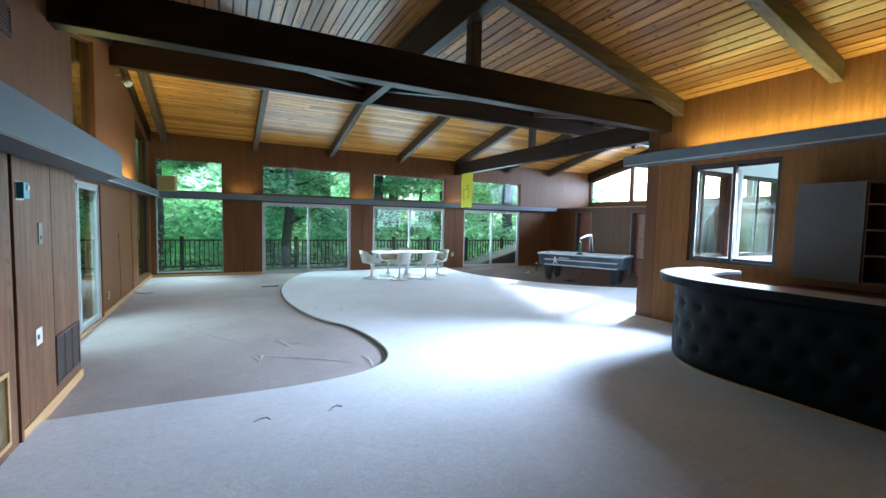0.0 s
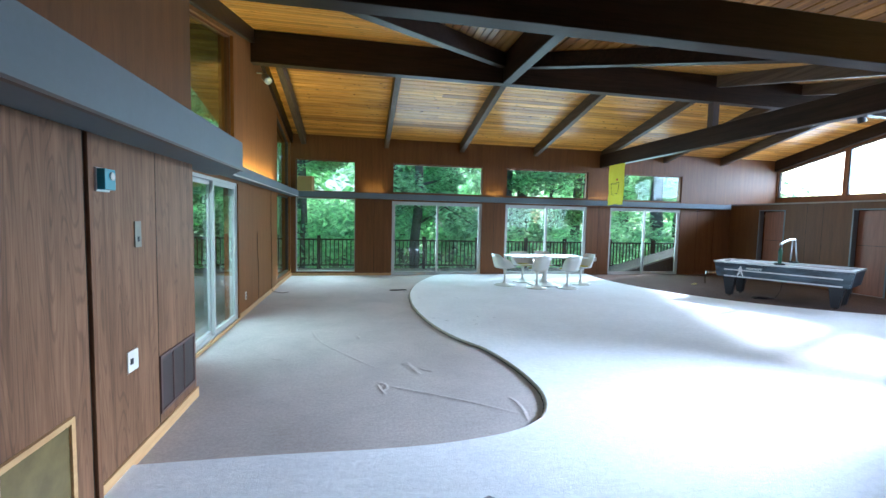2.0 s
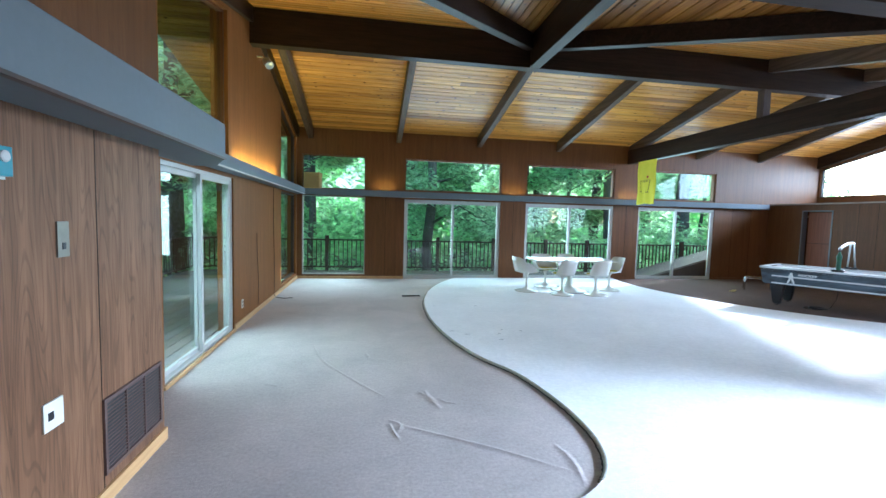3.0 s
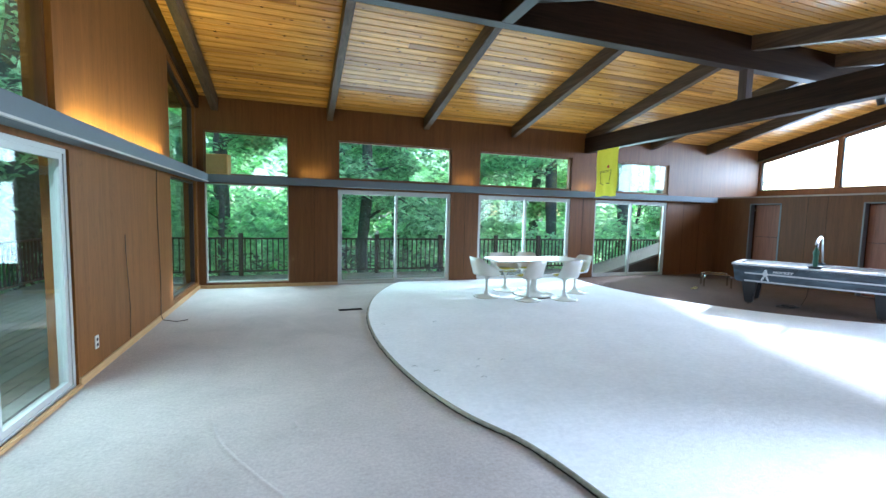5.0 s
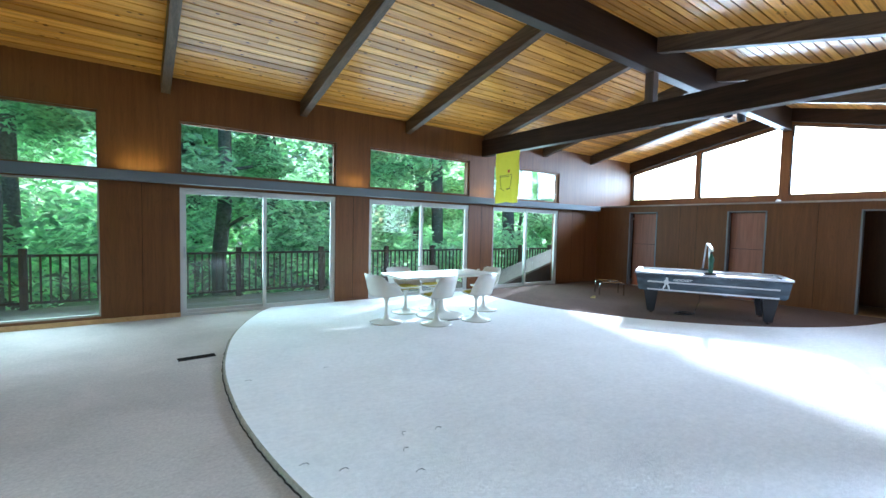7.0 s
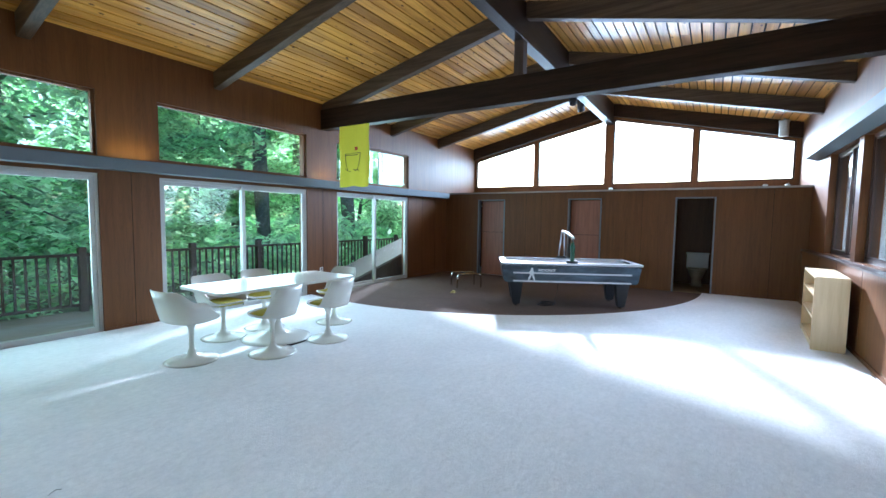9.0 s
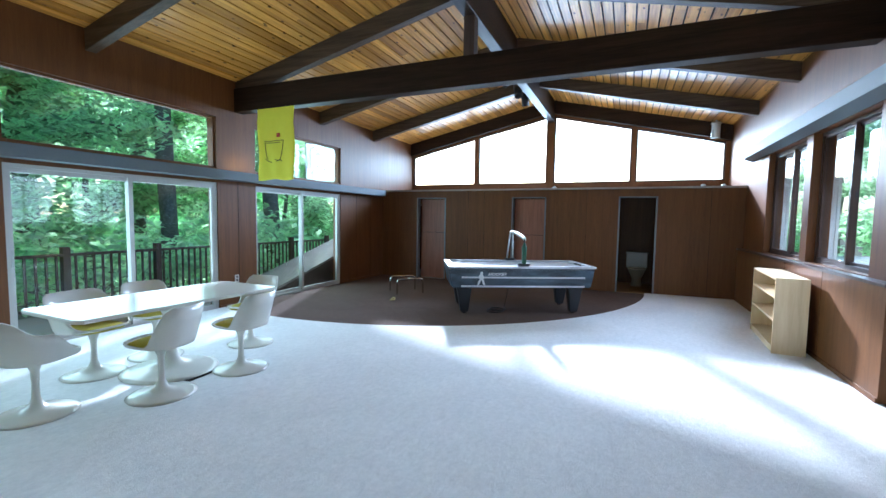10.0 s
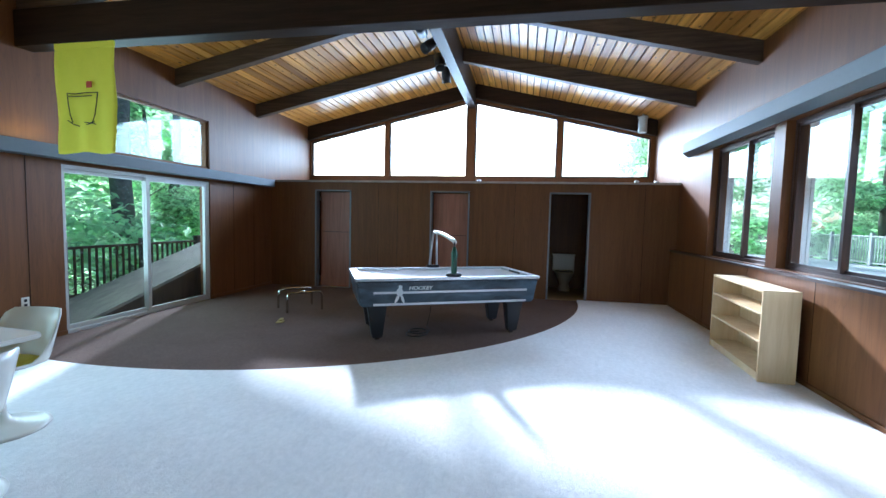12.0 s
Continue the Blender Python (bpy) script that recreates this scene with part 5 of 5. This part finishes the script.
spotlight(9.35, -90, 82)
spotlight(9.95, -130, 128)
spotlight(10.65, -60, 150)
spotlight(11.3, 80, 160)
cl = thing("ceiling_can_light", "grey cylinder downlight under the sloping boards", "ceiling light", at=pose(13.1, 5.4, 3.34))
part("cylinder", lathe([(0.07, 0.0), (0.085, 0.0), (0.085, 0.29), (0.1, 0.3), (0.1, 0.33), (0.07, 0.33)], 24), plain("grey_enamel", (0.35, 0.36, 0.33), 0.4), cl, smooth=True)
part("ceiling_stem", tube([(0, 0, 0.28), (0, 0, roof_e(5.4) - 3.34)], 0.02), GREY_METAL, cl)

# chrome frame of a stool without its seat
st = thing("stool_frame", "bare chrome tube frame of a stool without seat", "stool frame", at=pose(9.72, 11.15, 0.008, 0, 0, -42))
for sy in (-0.22, 0.22):
    pts = [(-0.27, sy, 0.0), (-0.27, sy, 0.2)] + [(-0.2 - 0.07 * math.cos(a), sy, 0.22 + 0.07 * math.sin(a)) for a in np.linspace(0, 1.57, 5)] + [(0.2 + 0.07 * math.sin(a), sy, 0.22 + 0.07 * math.cos(a)) for a in np.linspace(0, 1.57, 5)] + [(0.27, sy, 0.0)]
    part("leg_hoop", tube(pts, 0.018), CHROME, st, smooth=True)
part("cross_tube", tube([(0.05, -0.22, 0.285), (0.05, 0.22, 0.285)], 0.012), CHROME, st, smooth=True)
scrap = tagged(obj("paper_scrap", boxes((-0.07, 0.06, -0.04, 0.05, 0.0, 0.012), (0.0, 0.12, -0.02, 0.03, 0.012, 0.03), bevel=0.004), plain("yellow_paper", (0.55, 0.45, 0.18), 0.8)), "crumpled yellowish scrap lying on the brown carpet", "scrap")
scrap.matrix_world = pose(8.84, 10.95, 0.008, 0, 0, 20)


for x, y, a in ((11.86, 5.75, 30), (11.9, 5.4, -50), (11.84, 8.6, 10)):
    lump = bmesh.new()
    bmesh.ops.create_icosphere(lump, subdivisions=2, radius=0.045)
    for v in lump.verts:
        v.co = v.co * (1 + 0.5 * noise.noise(v.co * 30 + Vector((x, y, 0))))
        v.co.z = max(0.0, 0.7 * v.co.z + 0.02)
    lump_ob = tagged(obj("paper_scrap", lump, LOGO), "crumpled white paper lying on the pale ledge", "scrap", "scraps on the ledge")
    lump_ob.matrix_world = pose(x, y, 2.205, 0, 0, a)


def floor_register(m, label):
    r = thing("floor_register", label, "floor vent", "floor vents", at=m)
    part("frame", frame_flat(0.36, 0.11), VENT_BLACK, r)
    me = None
    for i in range(14):
        if me is None:
            s = part("slat", boxes((-0.002, 0.006, -0.045, 0.045, 0.0, 0.004)), VENT_BLACK, r)
            me = s.data
        else:
            s = new("slat", me)
            s.parent = r
        s.location = (-0.16 + i * 0.0245, 0, 0)
    part("duct", boxes((-0.17, 0.17, -0.045, 0.045, 0.0, 0.0015)), VENT_BLACK, r)
    return r


def frame_flat(l, w):
    return boxes((-l / 2, l / 2, -w / 2, -w / 2 + 0.012, 0, 0.006), (-l / 2, l / 2, w / 2 - 0.012, w / 2, 0, 0.006), (-l / 2, -l / 2 + 0.012, -w / 2 + 0.012, w / 2 - 0.012, 0, 0.006), (l / 2 - 0.012, l / 2, -w / 2 + 0.012, w / 2 - 0.012, 0, 0.006))


floor_register(pose(1.15, 10.55, 0.001, 0, 0, 4), "dark bronze floor register in the taupe carpet")
floor_register(pose(4.76, 10.62, 0.029, 0, 0, 4), "dark bronze floor register in the white carpet")


def wall_plate(name, m, w, h, mat, label, cat, slots=()):
    """A small plate on a wall; its face looks along local +y."""
    p = thing(name, label, cat, at=m)
    pl = part("plate", boxes((-w / 2, w / 2, 0, 0.008, -h / 2, h / 2), bevel=0.002), mat, p)
    for x, z, a, b in slots:
        part("slot", boxes((x - a / 2, x + a / 2, 0.008, 0.0115, z - b / 2, z + b / 2)), BLACK if mat is not BLACK else GREY_METAL, pl)
    return p


IVORY = plain("ivory_plastic", (0.72, 0.70, 0.62), 0.4, speck=0.03)
wall_plate("wall_outlet", pose(WX, 8.46, 0.29, 0, 0, -90), 0.075, 0.12, IVORY, "ivory double outlet low on the gable wall", "outlet", ((0, 0.025, 0.03, 0.03), (0, -0.025, 0.03, 0.03)))
wall_plate("wall_outlet", pose(7.2, NY, 0.46, 0, 0, 180), 0.075, 0.12, IVORY, "ivory outlet between the glass doors", "outlet", ((0, 0.025, 0.03, 0.03), (0, -0.025, 0.03, 0.03)))
wall_plate("light_switch", pose(NEARX, 4.22, 0.655, 0, 0, -90), 0.12, 0.125, IVORY, "ivory switch plate on the veneer wall", "switch", ((0.02, 0, 0.03, 0.035),))
ic = wall_plate("intercom_plate", pose(NEARX, 4.32, 1.42, 0, 0, -90), 0.075, 0.16, plain("brushed_steel", (0.22, 0.21, 0.17), 0.5, 0.4), "brushed metal key plate on the veneer wall", "wall plate", ((0, -0.03, 0.02, 0.03),))
th = thing("thermostat", "teal blue box thermostat with a round dial", "thermostat", at=pose(NEARX, 3.95, 1.725, 0, 0, -90))
part("case", boxes((-0.05, 0.05, 0, 0.05, -0.055, 0.055), bevel=0.006), plain("teal_plastic", (0.03, 0.24, 0.30), 0.35), th)
part("back_plate", boxes((-0.065, 0.055, 0.0, 0.012, -0.065, 0.06), bevel=0.002), GREY_METAL, th)
dial = lathe([(0.022, 0.0), (0.022, 0.006), (0.015, 0.009)], 20)
bmesh.ops.transform(dial, matrix=pose(-0.01, 0.05, 0.018, -90, 0, 0), verts=dial.verts)
part("dial", dial, WHITE_ALU, th, "pale round dial")
gr = thing("return_air_grille", "dark bronze return air grille in three sections", "vent grille", at=pose(NEARX, 4.88, 0.36, 0, 0, -90))
DG = plain("dark_grille", (0.11, 0.066, 0.055), 0.6, 0.1)
part("frame", boxes((-0.31, 0.31, 0, 0.014, -0.205, -0.185), (-0.31, 0.31, 0, 0.014, 0.185, 0.205), (-0.31, -0.29, 0, 0.014, -0.185, 0.185), (0.29, 0.31, 0, 0.014, -0.185, 0.185), (-0.105, -0.093, 0, 0.013, -0.185, 0.185), (0.093, 0.105, 0, 0.013, -0.185, 0.185)), DG, gr)
part("backing", boxes((-0.29, 0.29, 0.001, 0.003, -0.185, 0.185)), BLACK, gr)
me = None
for i in range(18):
    if me is None:
        b = bmesh.new()
        box(b, -0.29, 0.29, 0.003, 0.011, -0.003, 0.003, pose(0, 0, 0, 30, 0, 0))
        s = part("louvre", b, DG, gr)
        me = s.data
    else:
        s = new("louvre", me)
        s.parent = gr
    s.location = (0, 0.0, -0.176 + i * 0.0206)
# small speaker high on the gable wall
sp = thing("wall_spotlight", "small grey spotlight on the gable wall", "spotlight", at=pose(WX, 9.32, 3.93))
can = lathe([(0.03, 0.0), (0.06, 0.01), (0.065, 0.15), (0.05, 0.15), (0.02, 0.12)], 20)
bmesh.ops.transform(can, matrix=pose(0.13, 0, -0.02, 130, 0, 40), verts=can.verts)
part("lamp_can", can, GREY_METAL, sp, smooth=True)
part("bracket", tube([(0, 0, 0.03), (0.08, 0, 0.03), (0.12, 0, -0.02)], 0.012), GREY_METAL, sp)

# slim cord running down the gable wall
cord = tagged(obj("extension_cable", tube([(WX + 0.012, 10.42 + 0.03 * math.sin(z * 3), z) for z in np.linspace(2.03, 0.08, 20)] + [(WX + 0.04, 10.4, 0.02), (WX + 0.22, 10.3, 0.012), (WX + 0.34, 10.38, 0.012)], 0.006, 6), RAIL), "thin brown cable hanging down the gable wall", "cable")

tagged(obj("extension_cable", tube([(WX + 0.01, 9.27 + 0.04 * math.sin(z * 4), z) for z in np.linspace(1.25, 0.1, 14)], 0.004, 6), RAIL), "thin brown cable hanging down the gable wall", "cable")
hv = thing("high_wall_vent", "small dark vent high on the veneer wall", "vent", at=pose(NEARX, 3.77, 2.82, 0, 0, -90))
part("vent_frame", boxes((-0.17, 0.17, 0, 0.012, -0.1, -0.085), (-0.17, 0.17, 0, 0.012, 0.085, 0.1), (-0.17, -0.155, 0, 0.012, -0.085, 0.085), (0.155, 0.17, 0, 0.012, -0.085, 0.085)), DG, hv)
for i in range(7):
    part("louvre", boxes((-0.155, 0.155, 0.001, 0.009, -0.08 + i * 0.024, -0.07 + i * 0.024)), DG, hv)

# toilet beyond the open doorway
PORCELAIN = plain("cream_porcelain", (0.42, 0.37, 0.27), 0.2, speck=0.02, relief=0.0)
to = thing("toilet", "cream porcelain toilet in the dim washroom", "toilet", at=pose(13.0, 6.84, 0.0, 0, 0, 90))
part("tank", boxes((-0.23, 0.23, -0.38, -0.2, 0.40, 0.74), bevel=0.02), PORCELAIN, to)
part("tank_lid", boxes((-0.245, 0.245, -0.39, -0.185, 0.74, 0.775), bevel=0.01), PORCELAIN, to)
bowl = lathe([(0.12, 0.0), (0.11, 0.08), (0.10, 0.18), (0.15, 0.28), (0.19, 0.38), (0.195, 0.40), (0.15, 0.39), (0.1, 0.3)], 26)
bmesh.ops.transform(bowl, matrix=pose(0, 0.02, 0) @ Matrix.Diagonal((1, 1.25, 1, 1)), verts=bowl.verts)
part("bowl", bowl, PORCELAIN, to, smooth=True)
seat = bmesh.new()
prs = [[seat.verts.new((r * math.cos(a), 0.02 + 1.25 * r * math.sin(a), z)) for a in [2 * math.pi * k / 28 for k in range(28)]] for r, z in ((0.13, 0.405), (0.2, 0.405), (0.2, 0.425), (0.13, 0.425))]
for i in range(4):
    for k in range(28):
        seat.faces.new((prs[i][k], prs[i][(k + 1) % 28], prs[(i + 1) % 4][(k + 1) % 28], prs[(i + 1) % 4][k]))
part("seat", seat, plain("yellowed_seat", (0.66, 0.58, 0.36), 0.25), to, "yellowed toilet seat", True)
tagged(obj("washroom_floor", boxes((PX + 0.0, CX, SY, 8.05, 0.0, 0.012)), plain("ochre_vinyl", (0.34, 0.22, 0.09), 0.5, speck=0.2, scale=9)), "ochre vinyl washroom floor", "floor", kind="structure")

# inner doors standing open in the two dark rooms
RED_DOOR = wood("red_brown_door", (0.20, 0.07, 0.035), (0.34, 0.13, 0.07), "z", 0.4)
for y, a, hinge in ((11.2, -4, 11.22), (8.80, -3, 8.80)):
    d = thing("inner_door", "red brown flush door standing ajar in a dark doorway", "door", "inner doors", at=pose(PX + 0.09, hinge, 0.01, 0, 0, a))
    part("door_leaf", boxes((0, 0.035, 0.0, 0.69, 0.0, 1.96), bevel=0.003), RED_DOOR, d)
    part("rail_line", boxes((-0.002, 0.0, 0.02, 0.67, 1.14, 1.15)), FRAME_DARK, d)
shelf_unit = thing("closet_shelf", "pale shelf board inside the closet", "shelf")
part("board", boxes((PX + 0.25, CX - 0.05, 11.3, 12.9, 1.86, 1.89)), BASE_PINE, shelf_unit)

# creases and dents in the carpets
def crease(name, pts, r, mat, label):
    """A soft ridge that rises from the carpet and dies out at both ends."""
    line = [Vector(p) for p in smooth_line([p[:2] for p in pts], 8)]
    rng = random.Random(len(pts) * 7 + int(1000 * r))
    b = bmesh.new()
    prev = None
    n = len(line) - 1
    for i, p in enumerate(line):
        d = (line[min(i + 1, n)] - line[max(i - 1, 0)]).normalized()
        side = Vector((-d.y, d.x))
        end = min(1.0, 4.0 * min(i, n - i) / n + 0.08)
        h = r * 0.75 * end * rng.uniform(0.6, 1.15)
        w = r * 2.4 * rng.uniform(0.75, 1.25)
        row = []
        for f, k in ((-1.6, -0.03), (-0.8, 0.2), (-0.3, 0.8), (0.0, 1.0), (0.25, 0.75), (0.5, 0.25), (1.0, -0.03)):
            q = p + side * (f * w + rng.uniform(-0.1, 0.1) * r)
            row.append(b.verts.new((q.x, q.y, k * h + 0.0006)))
        if prev:
            for k in range(6):
                b.faces.new((prev[k], prev[k + 1], row[k + 1], row[k]))
        prev = row
    return tagged(obj(name, b, mat, smooth=True), label, "carpet crease", kind="structure")


crease("carpet_crease", [(-0.32, 7.41), (-0.15, 6.8), (0.2, 6.2), (0.52, 5.73)], 0.008, CARPET_TAUPE, "shallow crease in the taupe carpet")
crease("carpet_crease", [(0.55, 5.28), (0.9, 5.05), (1.19, 4.86), (1.64, 4.51)], 0.011, CARPET_TAUPE, "shallow crease in the taupe carpet")
crease("carpet_crease", [(1.63, 4.86), (1.66, 4.66), (1.62, 4.4)], 0.012, CARPET_TAUPE, "shallow crease in the taupe carpet")
crease("carpet_crease", [(0.84, 5.9), (0.86, 5.7), (0.93, 5.5)], 0.014, CARPET_TAUPE, "raised wrinkle in the taupe carpet")
for line, r in (([(0.50, 5.30), (0.52, 5.18), (0.56, 5.05)], 0.009), ([(0.78, 5.86), (0.86, 5.74), (0.90, 5.62)], 0.015),
                ([(0.30, 7.0), (0.33, 6.9), (0.33, 6.82)], 0.010), ([(-0.6, 6.2), (-0.52, 6.14), (-0.45, 6.12)], 0.010), ([(0.95, 5.7), (1.0, 5.62), (1.08, 5.58)], 0.009)):
    crease("carpet_crease", line, r, CARPET_TAUPE, "small raised wrinkle in the taupe carpet")
crease("carpet_crease", [(0.5, 5.35), (0.58, 5.26), (0.55, 5.15)], 0.012, CARPET_TAUPE, "raised wrinkle in the taupe carpet")
DENT = carpet("crushed_pile", (0.40, 0.42, 0.44), (0.58, 0.60, 0.63), 150, 0.2)
for x, y, a in ((0.45, 3.52, 20), (1.0, 3.5, 40), (1.44, 7.78, 10), (2.15, 7.79, 70), (2.4, 7.73, 30), (2.05, 7.6, 50), (2.0, 7.34, 15), (1.62, 7.6, 20), (2.18, 9.43, 35), (1.45, 9.45, 5)):
    d = tagged(obj("carpet_dent", tube([(-0.05, 0, 0), (0.0, 0.01, 0.003), (0.05, 0.0, 0.002), (0.055, -0.05, 0)], 0.007, 6), DENT), "small crushed furniture mark in the white carpet", "carpet mark", kind="structure")
    d.matrix_world = pose(x, y, 0.0275, 0, 0, a) @ Matrix.Scale(1.0 if y < 4 else 0.5, 4)
